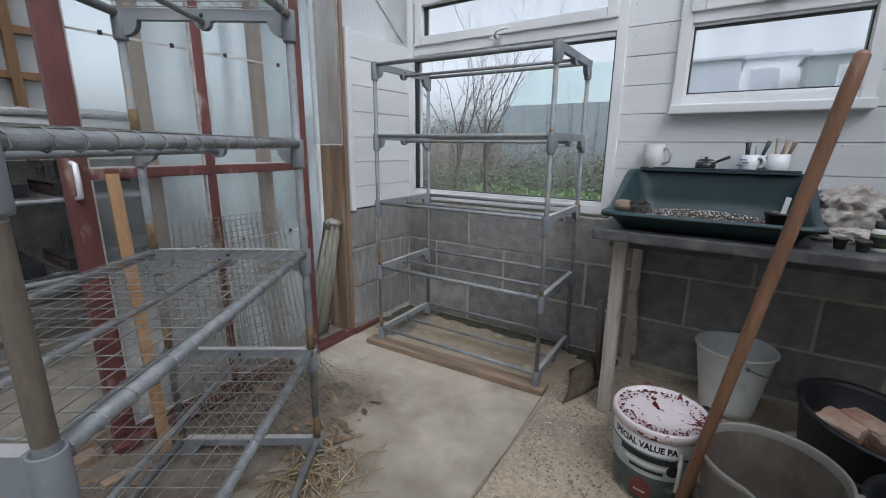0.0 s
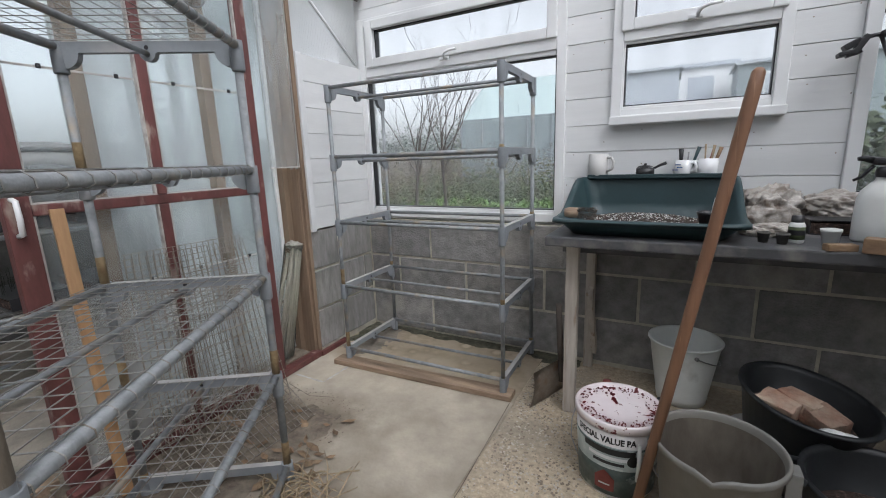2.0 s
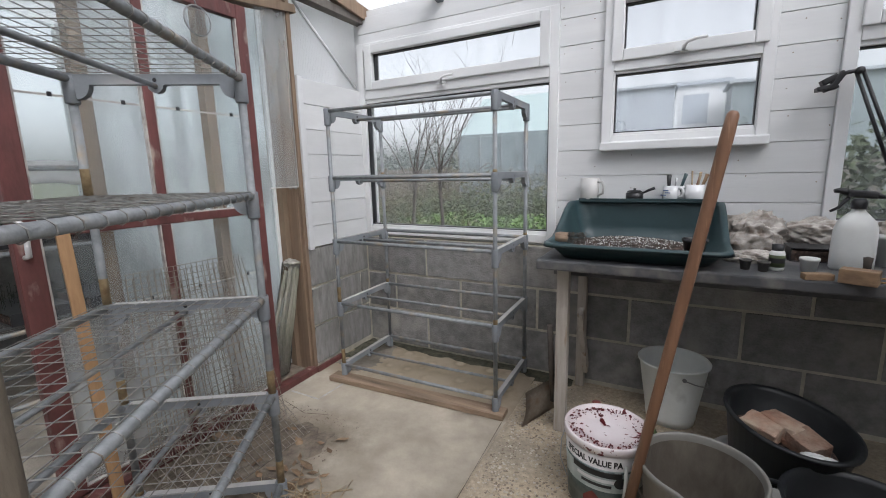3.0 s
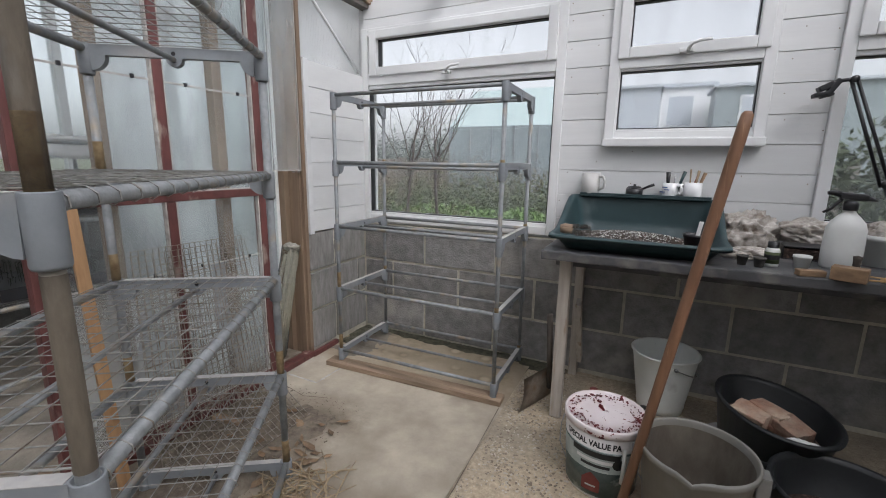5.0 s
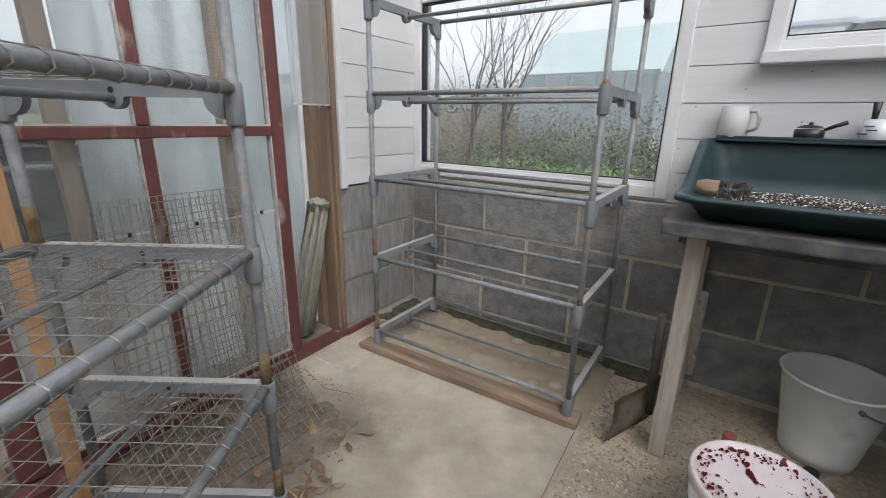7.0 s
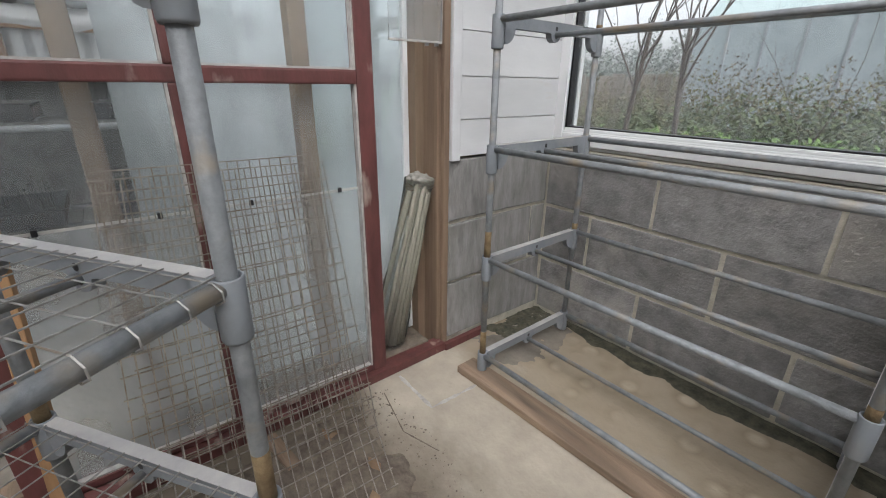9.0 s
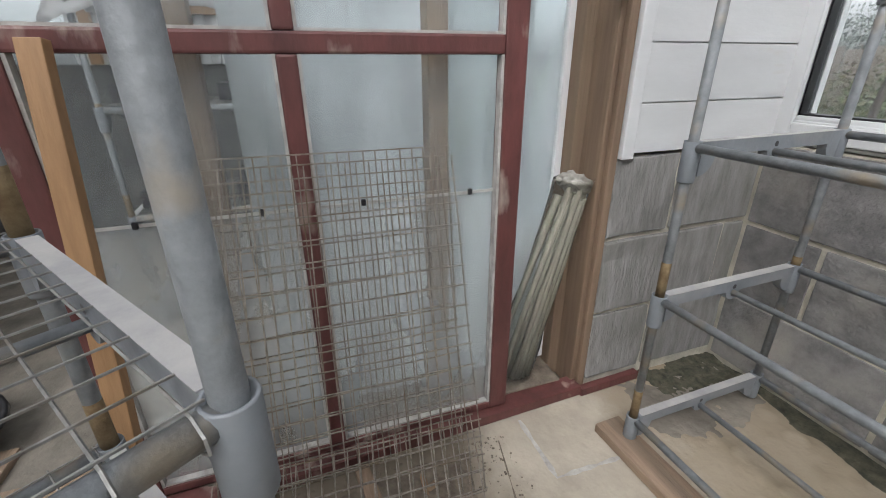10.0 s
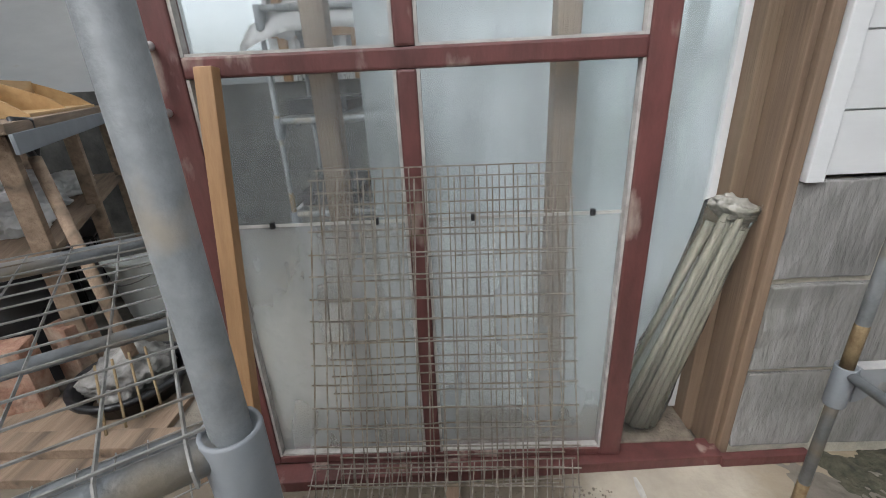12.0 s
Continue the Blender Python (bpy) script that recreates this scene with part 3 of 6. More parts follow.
for k in range(46):
    box(bm, -1.742, -1.736, 2.01 + 0.0126 * k, 2.0222 + 0.0126 * k, 1.636, 2.08)
solid("gable_sheet", bm, G_TWIN, "ribbed translucent plastic gable sheet", "plastic sheet", "structure")
bm = bmesh.new()
path_tube(bm, [(-1.73, 2.56, 1.66), (-1.73, 2.05, 2.06)], 0.008, 6)
solid("gable_strip", bm, M_PVC, "white plastic edging strip of the gable sheet", "trim", "structure")
bm = bmesh.new()
xbox(bm, pose(-1.69, 2.3, 2.045), 0.06, 0.62, 0.045, 0.004)
solid("wall_plate", bm, M_FENCE, "grey weathered timber wall plate under the roof", "beam", "structure")

# roof: ceiling sheet on rafters, rising to the south
slope = math.degrees(math.atan2(0.55, 4.3))
bm = bmesh.new()
xbox(bm, pose(0.1, 0.45, 2.40, -slope), 3.6, 4.6, 0.006)
ceiling = solid("ceiling", bm, G_POLY, "translucent white plastic roof sheet", "roof", "structure")
# unseen sheet over the greenhouse, tinted dark to cut the light below
bm = bmesh.new()
xbox(bm, pose(-2.805, 0.45, 2.40, -slope), 2.19, 4.6, 0.006)
solid("ceiling_west", bm, sheet_plastic("dimming_roof_sheet", 0.25, (0.72, 0.74, 0.74)), "unseen translucent greenhouse roof sheet, darkened to dim the light", "roof", "structure")
for x in (-3.2, -2.4, -1.66, -1.12, -0.35, 0.45, 1.25):
    bm = bmesh.new()
    xbox(bm, pose(x, 0.45, 2.355, -slope), 0.04, 4.5, 0.075, 0.003)
    solid("rafter", bm, M_POST if x < -1.5 else M_CLIP, "timber rafter under the roof sheet" if x < -1.5 else "grey painted rafter under the roof sheet", "beam", "structure")
# plain closing walls; east and south are unseen, kept solid to block light
solid("wall_east", single(box, 1.8, 1.95, -1.75, 2.75, -0.1, 2.75), M_BOARD, "white boarded end wall, unseen, added to block light", kind="structure")
solid("wall_south", single(box, -3.9, 1.95, -1.9, -1.75, -0.1, 2.85), M_BOARD, "white boarded rear wall, unseen, added to block light", kind="structure")
solid("wall_west_low", single(box, -3.95, -3.8, -1.75, 2.4, -0.1, 0.95), M_DIMBLOCK, "dark block base wall of the greenhouse", kind="structure")
bm = bmesh.new()
box(bm, -3.95, -3.83, 0.3, 1.42, 0.95, 2.5)
box(bm, -3.95, -3.83, -1.75, -0.9, 0.95, 2.5)
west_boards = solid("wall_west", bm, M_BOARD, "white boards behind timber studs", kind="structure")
for y in (0.35, 0.8, 1.25):
    part("stud", single(box, -3.829, -3.76, y, y + 0.05, 0.951, 2.5, 0.003), M_PINE, west_boards)
for z in (1.2, 1.45, 1.72, 2.0):
    part("noggin", single(box, -3.828, -3.77, 0.31, 1.41, z, z + 0.045, 0.003), M_PINE, west_boards)
bm = bmesh.new()
box(bm, -3.86, -3.85, 1.42, 2.4, 0.951, 2.3)
box(bm, -3.86, -3.85, -0.9, 0.3, 0.951, 2.3)
solid("window_west", bm, G_MIST, "misted greenhouse glazing", "window", "structure").visible_shadow = False
bm = bmesh.new()
box(bm, -3.85, -1.86, 2.35, 2.356, 0.3, 2.1)
solid("window_north", bm, G_MIST, "misted greenhouse glazing", "window", "structure").visible_shadow = False
bm = bmesh.new()
for x in (-3.8, -3.3, -2.8, -2.3):
    box(bm, x, x + 0.05, 2.33, 2.39, -0.05, 2.1)
box(bm, -3.85, -1.9, 2.33, 2.39, 1.2, 1.25)
for y in (1.42, 1.9, 2.33, -0.9, -0.3, 0.27):
    box(bm, -3.9, -3.83, y, y + 0.05, 0.951, 2.3)
solid("glazing_bars", bm, M_PVC, "white glazing bars of the greenhouse", "trim", "structure")

# posts of the greenhouse side
for y in (1.1, 1.573):
    bm = bmesh.new()
    box(bm, -1.815, -1.765, y, y + 0.046, -0.02, 2.3, 0.004)
    solid("timber_post", bm, M_POST, "brown weathered timber greenhouse post", "post", "structure")
bm = bmesh.new()
box(bm, -1.79, -1.712, 1.999, 2.029, 0.0, 2.03, 0.004)
box(bm, -1.712, -1.694, 2.012, 2.035, 0.02, 2.0, 0.003)
solid("corner_post", bm, M_POST, "brown weathered timber corner post", "post", "structure")
bm = bmesh.new()
box(bm, -1.862, -1.791, 1.969, 2.029, 0.0, 2.03, 0.004)
solid("corner_post", bm, M_POST, "brown weathered timber post behind the corner post", "post", "structure")
loose = thing("glass_pane", "loose dusty sheet of glass fixed over the corner post", "glass pane")
loose_glass = part("pane", single(box, -1.706, -1.702, 1.826, 2.006, 1.07, 1.96), G_LOOSE, loose)
loose_glass.visible_shadow = False
part("glass_edge", single(box, -1.708, -1.700, 1.824, 2.008, 1.064, 1.07, 0.001), M_PUTTY, loose, "pale chipped lower edge")
part("glass_edge", single(box, -1.707, -1.701, 2.006, 2.0085, 1.07, 1.96), M_PUTTY, loose, "pale chipped side edge")
for yy in (1.95, 1.985):
    part("nail", single(box, -1.711, -1.693, yy, yy + 0.004, 1.056, 1.064, 0.001), M_STEEL, loose, "bent steel nail")
solid("side_light", single(box, -1.842, -1.836, 1.62, 1.955, 0.05, 2.0), G_MIST, "misted narrow glass side light", "window", "structure").visible_shadow = False
solid("side_light_bead", single(box, -1.85, -1.83, 1.95, 1.968, 0.05, 2.0, 0.002), M_PVC, "white glazing bead of the side light", "trim", "structure")
bm = bmesh.new()
xbox(bm, pose(-1.72, 1.86, 1.935, 8, 0, 0), 0.07, 0.42, 0.04, 0.003)
solid("door_head", bm, M_POST, "brown timber head over the glazed door", "beam", "structure")
bm = bmesh.new()
xbox(bm, pose(-1.68, 1.42, 0.017, 0, 0, 2.3), 0.058, 1.19, 0.032, 0.004)
xbox(bm, pose(-1.682, 2.12, 0.015, 0, 0, 2.3), 0.022, 0.22, 0.028, 0.004)
solid("threshold", bm, M_RED, "worn red painted timber threshold on the floor", "threshold", "structure")
bm = bmesh.new()
box(bm, -1.86, -1.722, 0.8, 1.968, -0.01, 0.04, 0.004)
solid("sole_plate", bm, M_SOIL, "damp timber sole plate behind the threshold", "beam", "structure")

solid("steamed_sheet", single(box, -1.872, -1.868, 1.18, 1.965, 0.0, 2.2), G_STEAM, "steamed translucent sheet behind the timber posts", "plastic sheet", "structure").visible_shadow = False
# glazed red door
door = thing("glazed_door", "red painted timber door with misted and obscured glass panes", "door")
DX0, DX1 = -1.728, -1.685
part("stile", single(box, DX0, DX1, 0.84, 0.905, 0.036, 1.88, 0.004), M_RED, door)
part("stile", single(box, DX0, DX1, 1.712, 1.762, 0.036, 1.88, 0.004), M_RED, door)
part("rail", single(box, DX0 + 0.002, DX1 - 0.002, 0.905, 1.712, 0.036, 0.056, 0.004), M_RED, door)
part("rail", single(box, DX0 + 0.002, DX1 - 0.002, 0.905, 1.712, 0.949, 0.985, 0.005), M_RED, door)
part("rail", single(box, DX0 + 0.002, DX1 - 0.002, 0.905, 1.712, 1.82, 1.878, 0.004), M_RED, door)
part("muntin", single(box, DX0 + 0.004, DX1 - 0.001, 1.277, 1.313, 0.056, 0.949, 0.005), M_RED, door)
part("muntin", single(box, DX0 + 0.004, DX1 - 0.001, 1.277, 1.313, 0.985, 1.82, 0.005), M_RED, door)
for y0, y1 in ((0.905, 1.277), (1.313, 1.712)):
    for z0, z1, g in ((0.985, 1.40, G_MIST), (1.404, 1.82, G_MIST), (0.668, 0.949, G_MIST), (0.056, 0.666, G_OBSC)):
        p = part("pane", single(box, -1.712, -1.708, y0 - 0.002, y1 + 0.002, z0 - 0.002, z1), g, door)
        p.visible_shadow = False
    bm = bmesh.new()
    box(bm, -1.708, -1.705, y0, y1, 0.664, 0.67)
    box(bm, -1.708, -1.7055, y0, y1, 1.397, 1.404)
    part("glass_joint", bm, M_PUTTY, door, "pale bead between two panes")
    bm = bmesh.new()
    for z0, z1 in ((0.056, 0.949), (0.985, 1.82)):
        frame_w = 0.006
        for q in (y0, y1 - frame_w):
            box(bm, -1.708, -1.69, q, q + frame_w, z0, z1)
        box(bm, -1.708, -1.692, y0, y1, z0, z0 + 0.005)
    part("putty", bm, M_PUTTY, door, "cracked pale putty")
    for yy in (y0 + 0.09, y1 - 0.07):
        part("clip", single(box, -1.707, -1.699, yy, yy + 0.012, 1.395, 1.41, 0.002), M_BLACKPL, door, "small black glazing clip")
        part("clip", single(box, -1.707, -1.699, yy, yy + 0.01, 0.662, 0.676, 0.002), M_BLACKPL, door, "small black glazing clip")
bm = bmesh.new()
path_tube(bm, [(-1.685, 0.862, 1.005), (-1.655, 0.862, 1.0), (-1.65, 0.862, 0.95), (-1.655, 0.862, 0.90), (-1.685, 0.862, 0.895)], 0.008, 8)
part("handle", bm, M_PVC, door, "white pull handle")


# ---------- tube racks ----------
RIM, RW, RD = 0.0115, 0.911, 0.468
WIRE_ACROSS, WIRE_ALONG = [], []
for k in range(3):
    bm = bmesh.new()
    z, sa, sb = RIM + 0.0015, random.uniform(-0.003, 0.001), random.uniform(-0.003, 0.001)
    path_tube(bm, [(0, RIM * 0.8, -RIM * 0.7), (0, -RIM * 0.3, -RIM - 0.002), (0, -RIM - 0.003, -RIM * 0.6), (0, -RIM - 0.002, RIM * 0.4), (0, -0.002, z), (0, RD * 0.3, z + sa), (0, RD * 0.7, z + sb), (0, RD + RIM, z)], 0.0013, 4, False)
    WIRE_ACROSS.append(mesh_of("wire", bm, M_SHELFWIRE))
    bm = bmesh.new()
    path_tube(bm, [(0.012, 0, 0), (RW * 0.5, random.uniform(-0.002, 0.002), -0.002), (RW - 0.012, 0, 0)], 0.0012, 4, False)
    WIRE_ALONG.append(mesh_of("wire", bm, M_SHELFWIRE))


def tube_rack(name, label, m, w, d, levels, meshes, rim=0.009, pr=0.0098):
    rack = thing(name, label, "shelving rack", m, "tube racks")
    corners = [(0, 0), (w, 0), (0, d), (w, d)]
    rnd = random.Random(len(meshes) + 5)
    for cx, cy in corners:
        part("post", single(path_tube, [(cx, cy, 0.0), (cx, cy, levels[-1] + 0.006)], pr, 16), M_TUBE, rack)
        for L in levels:
            bm = bmesh.new()
            lathe(bm, [(pr - 0.001, L + 0.006), (pr + 0.003, L + 0.0065), (pr + 0.0035, L + 0.0115), (pr + 0.006, L + 0.012), (pr + 0.0066, L + 0.010), (pr + 0.0066, L - 0.066), (pr + 0.005, L - 0.07), (pr - 0.001, L - 0.07)], 20, (cx, cy, 0))
            if L == levels[-1]:
                lathe(bm, [(0.0001, L + 0.0125), (pr + 0.0062, L + 0.0125)], 20, (cx, cy, 0))
            part("corner_clip", bm, M_CLIP, rack)
            if L < levels[-1] and rnd.random() < 0.7:
                h = rnd.choice((0.02, 0.03, 0.09))
                part("rust_band", single(lathe, [(pr, L + 0.007), (pr + 0.0004, L + 0.007), (pr + 0.0004, L + h), (pr - 0.0001, L + h + 0.004)], 16, (cx, cy, 0)), M_RUST, rack, "rusty stretch of post above the clip")
    for L in levels:
        for cx in (0, w):
            # end bar with curved gussets and a middle hub
            pts = [(0.015, L + 0.010), (d - 0.015, L + 0.010)]
            low = []
            for k in range(7):
                a = math.pi / 2 * k / 6
                low.append((d - 0.018 - 0.038 * math.sin(a), L - 0.058 + 0.04 * (1 - math.cos(a))))
            low += [(d / 2 + 0.03, L - 0.018)]
            for k in range(7):
                a = math.pi * k / 6
                low.append((d / 2 + 0.022 * math.cos(a), L - 0.02 - 0.022 * math.sin(a)))
            low += [(d / 2 - 0.03, L - 0.018)]
            for k in range(7):
                a = math.pi / 2 * (1 - k / 6)
                low.append((0.018 + 0.038 * math.sin(a), L - 0.058 + 0.04 * (1 - math.cos(a))))
            bm = bmesh.new()
            A = [bm.verts.new((cx - 0.0100, y, z)) for y, z in pts + low]
            B = [bm.verts.new((cx + 0.0100, y, z)) for y, z in pts + low]
            bm.faces.new(A)
            bm.faces.new(B[::-1])
            for k in range(len(A)):
                bm.faces.new((A[k], B[k], B[(k + 1) % len(A)], A[(k + 1) % len(A)]))
            bar = part("end_bar", bm, M_CLIP, rack)
            part("dusty_top", single(box, cx - 0.0105, cx + 0.0105, 0.02, d - 0.02, L + 0.0102, L + 0.0112), M_CLIPTOP, bar, "dusty pale top face")
            for hz in (L - 0.006, L - 0.026):
                for sx in (-0.0107, 0.0107):
                    part("bolt_hole", single(lathe, [(0.0001, 0), (0.006, 0)], 10, m=pose(cx + sx, d / 2, hz, 0, 90)), M_BLACKPL, bar, "dark bolt hole")
        part("rim_tube", single(path_tube, [(0, 0, L), (w, 0, L)], rim, 12), M_TUBE, rack)
        part("rim_tube", single(path_tube, [(0, d, L), (w, d, L)], rim, 12), M_TUBE, rack)
        part("middle_tube", single(path_tube, [(0, d / 2, L - 0.022), (w, d / 2, L - 0.022)], 0.0075, 10), M_TUBE, rack)
        if L in meshes:
            z = L + rim
            bm = bmesh.new()
            path_tube(bm, [(0.014, 0.0, z + 0.002), (0.014, d, z + 0.002)], 0.0015, 5, False)
            shelf = part("wire_shelf", bm, M_SHELFWIRE, rack, "galvanised wire mesh shelf wrapped round the tubes")
            for k in range(19):
                o = new("wire", WIRE_ACROSS[k % 3])
                o.parent, o.location = shelf, (0.02 + (w - 0.04) * k / 18 + rnd.uniform(-0.004, 0.004), 0, L)
            for k in range(14):
                o = new("wire", WIRE_ALONG[k % 3])
                o.parent, o.location = shelf, (0, 0.004 + d * k / 13 + rnd.uniform(-0.003, 0.003), z + 0.0035)
    return rack


tube_rack("tube_rack", "empty grey tubular rack without shelves, standing on a plank", pose(-1.48, 2.022, 0.027, 0, 0, 1.3), 0.89, 0.458, [0.058, 0.411, 0.752, 1.082, 1.412], ())
tube_rack("tube_rack", "grey tubular rack with wire mesh shelves and rusty joints", pose(-0.563, 0.474, 0.0, 0, 0, 124.3), RW, RD, [0.059, 0.396, 0.734, 1.068, 1.414], (0.396, 0.734, 1.068, 1.414), RIM, 0.0118)
mesh_rack = bpy.data.objects["tube_rack.001"]
# rust of the near post, with its shade darkened into the same colour
M_SHADEDRUST = mat("shaded_rust", (0.15, 0.125, 0.095), (0.08, 0.066, 0.05), 0.8, 30, 0.4, 100, stretch=(1, 1, 0.3), wear=(0.2, 0.195, 0.185), wscale=12, wlow=0.58, whigh=0.72)
for z0, z1 in ((0.085, 0.32), (0.41, 0.668), (0.755, 0.99), (1.08, 1.32)):
    part("rust_band", single(lathe, [(0.0118, z0), (0.0122, z0 + 0.002), (0.0122, z1), (0.0118, z1 + 0.002)], 16), M_SHADEDRUST, mesh_rack, "rusty stretch of near post, shade darkened into its colour")

# plank under the bare rack
bm = bmesh.new()
xbox(bm, pose(-1.045, 2.026, 0.015, 0, 0, 2.6), 1.0, 0.08, 0.026, 0.003)
solid("plank", bm, M_PLANK, "damp worn timber plank lying on the floor under the rack", "plank")

# ---------- bench ----------
stand = thing("potting_bench", "timber potting bench with a dark scuffed top and whitewashed legs", "bench")
part("worktop", single(box, -0.382, 1.78, 1.945, 2.574, 0.742, 0.78, 0.006), M_BENCH, stand, "dark grey scuffed worktop")
for x in (-0.325, 1.35):
    part("leg", single(box, x, x + 0.048, 2.055, 2.10, -0.004, 0.741, 0.004), M_LEG, stand)
    part("leg", single(box, x + 0.002, x + 0.045, 2.505, 2.551, -0.004, 0.741, 0.004), M_LEG, stand)
    bm = bmesh.new()
    xbox(bm, pose(x + 0.061, 2.37, 0.3, -62), 0.024, 0.42, 0.05, 0.003)
    part("brace", bm, M_LEG, stand)
part("bearer", single(box, -0.35, 1.75, 2.103, 2.13, 0.69, 0.741, 0.003), M_BENCH, stand)

# ---------- small floor details ----------
def strip(pts, wdt, material, name, label, category="", z=0.0035, seed=1):
    """A thin uneven strip lying on the floor along points."""
    rnd, bm, prev = random.Random(seed), bmesh.new(), None
    path = []
    for (ax, ay), (bx, by) in zip(pts, pts[1:]):
        path += [(ax + (bx - ax) * k / 8, ay + (by - ay) * k / 8) for k in range(8)]
    path.append(pts[-1])
    for i, (x, y) in enumerate(path):
        a, b = path[max(i - 1, 0)], path[min(i + 1, len(path) - 1)]
        d = Vector((b[0] - a[0], b[1] - a[1])).normalized()
        nrm = Vector((-d.y, d.x))
        h = wdt * rnd.uniform(0.3, 1.0) / 2
        cur = [bm.verts.new((x + nrm.x * h, y + nrm.y * h, z)), bm.verts.new((x - nrm.x * h, y - nrm.y * h, z))]
        if prev:
            bm.faces.new((prev[0], prev[1], cur[1], cur[0]))
        prev = cur
    return solid(name, bm, material, label, category, "structure")


strip([(-1.645, 1.787), (-1.45, 1.785), (-1.447, 1.97)], 0.018, M_PUTTY, "slab_joint", "pale mortar joint round an old paving slab")
strip([(-1.60, 1.70), (-1.42, 1.66), (-1.30, 1.70)], 0.006, M_SOIL, "floor_crack", "thin dark crack in the concrete floor", seed=3)
strip([(-0.525, -1.6), (-0.52, 0.9), (-0.52, 1.45), (-0.545, 2.0)], 0.004, M_SOIL, "slab_edge", "dark edge where two concrete pours meet", seed=4)
rnd = random.Random(12)
peb, peb2 = bmesh.new(), bmesh.new()
for k in range(6500):
    x, y = -0.52 + abs(rnd.gauss(0, 0.3)), rnd.uniform(0.85, 2.45)
    rocky(peb if k % 2 else peb2, (x, y, -0.0068), rnd.choice((0.0018, 0.0025, 0.003, 0.0045, 0.0058)), 0.5, 0.4)
solid("dark_aggregate", peb2, M_DARKSTONE, "small dark pebbles showing in rough concrete", "pebbles", "stuff")
solid("aggregate", peb, M_STONE, "small pale pebbles showing in rough concrete", "pebbles", "stuff")

crumbs = bmesh.new()
for k in range(3800):
    y = rnd.uniform(0.1, 1.72)
    x = -1.62 + (0.5 + 0.16 * noise.noise((y * 5, 0, 1))) * rnd.random() ** 1.5
    rocky(crumbs, (x, y, 0.001), 0.0008 + 0.0032 * rnd.random() ** 3, 0.6, 0.5)
solid("soil_crumbs", crumbs, M_SOIL, "dark crumbs of soil scattered on the floor", "soil", "stuff")
for k in range(44):
    x, y = rnd.uniform(-1.6, -1.02), rnd.uniform(0.3, 1.65)
    if k < 16:
        x, y = rnd.gauss(-1.13, 0.06), rnd.gauss(1.33, 0.08)
    bm = bmesh.new()
    L, w = rnd.uniform(0.015, 0.04), rnd.uniform(0.008, 0.018)
    vs = [(-L, 0, 0.002), (-L * 0.4, w, 0.006), (L * 0.5, w * 0.8, 0.004), (L, 0, 0.009), (L * 0.4, -w, 0.003), (-L * 0.5, -w * 0.9, 0.008), (0, 0, 0.012)]
    vs = [bm.verts.new(v) for v in vs]
    for i in range(6):
        bm.faces.new((vs[i], vs[(i + 1) % 6], vs[6]))
    ob = solid("dry_leaf", bm, M_LEAFDRY if k % 4 else M_CHIP, "curled dry brown leaf lying on soil", "leaf", group="leaves on the floor")
    ob.matrix_basis = pose(x, y, 0.006, rnd.uniform(-15, 15), rnd.uniform(-15, 15), rnd.uniform(0, 360))
for k in range(76):
    cx, cy = rnd.gauss(-0.99, 0.07), rnd.gauss(1.1, 0.09)
    a, L = rnd.uniform(0, math.pi), rnd.uniform(0.06, 0.15)
    bm = bmesh.new()
    path_tube(bm, [(cx - L * math.cos(a), cy - L * math.sin(a), 0.008), (cx, cy + rnd.uniform(-0.02, 0.02), rnd.uniform(0.012, 0.06)), (cx + L * math.cos(a), cy + L * math.sin(a), rnd.uniform(0.006, 0.04))], [0.003, 0.0026, 0.0012], 5)
    solid("straw", bm, M_STRAW, "dry straw stalk on the floor by the rack foot", "straw", group="straw")
for x, y, a in ((-1.55, 1.35, 10), (-1.58, 0.55, 70), (-1.5, 0.8, 95), (-1.38, 0.55, 60)):
    bm = bmesh.new()
    xbox(bm, pose(x, y, 0.016, 0, 4, a), 0.14, 0.035, 0.018, 0.003)
    solid("wood_scrap", bm, M_PLANK, "short offcut of weathered wood on soil", "wood scrap", group="wood scraps")
for y0, y1, x0, x1, z1 in ((-0.9, 0.83, -1.80, -1.73, 0.06), (-0.9, 0.80, -1.73, -1.665, 0.03)):
    solid("timber_sill", single(box, x0, x1, y0, y1, -0.01, z1, 0.004), M_PLANK, "pale worn timber sill board in the doorway", "sill", "structure")

# lath and canes leaning by the door
bm = bmesh.new()
p0, p1 = Vector((-1.515, 0.928, 0.012)), Vector((-1.669, 0.957, 0.967))
d = (p1 - p0)
m = Matrix.Translation((p0 + p1) / 2) @ d.to_track_quat("Z", "Y").to_matrix().to_4x4()
xbox(bm, m, 0.036, 0.022, d.length, 0.002)
solid("wooden_lath", bm, M_PINE, "orange planed wooden lath leaning on the red door", "lath")
canes = thing("cane_bundle", "bundle of grey canes in clear wrap leaning in the corner", "canes")
for k in range(24):
    ox, oy = rnd.uniform(-0.025, 0.025), rnd.uniform(-0.045, 0.045)
    part("cane", single(path_tube, [(-1.79 + ox, 1.83 + oy * 1.1, 0.045), (-1.745 + ox * 0.7, 1.955 + oy * 0.6, 0.65 + rnd.uniform(-0.05, 0.0))], 0.007, 6), M_STICKGREY, canes)
bm = bmesh.new()
rings = []
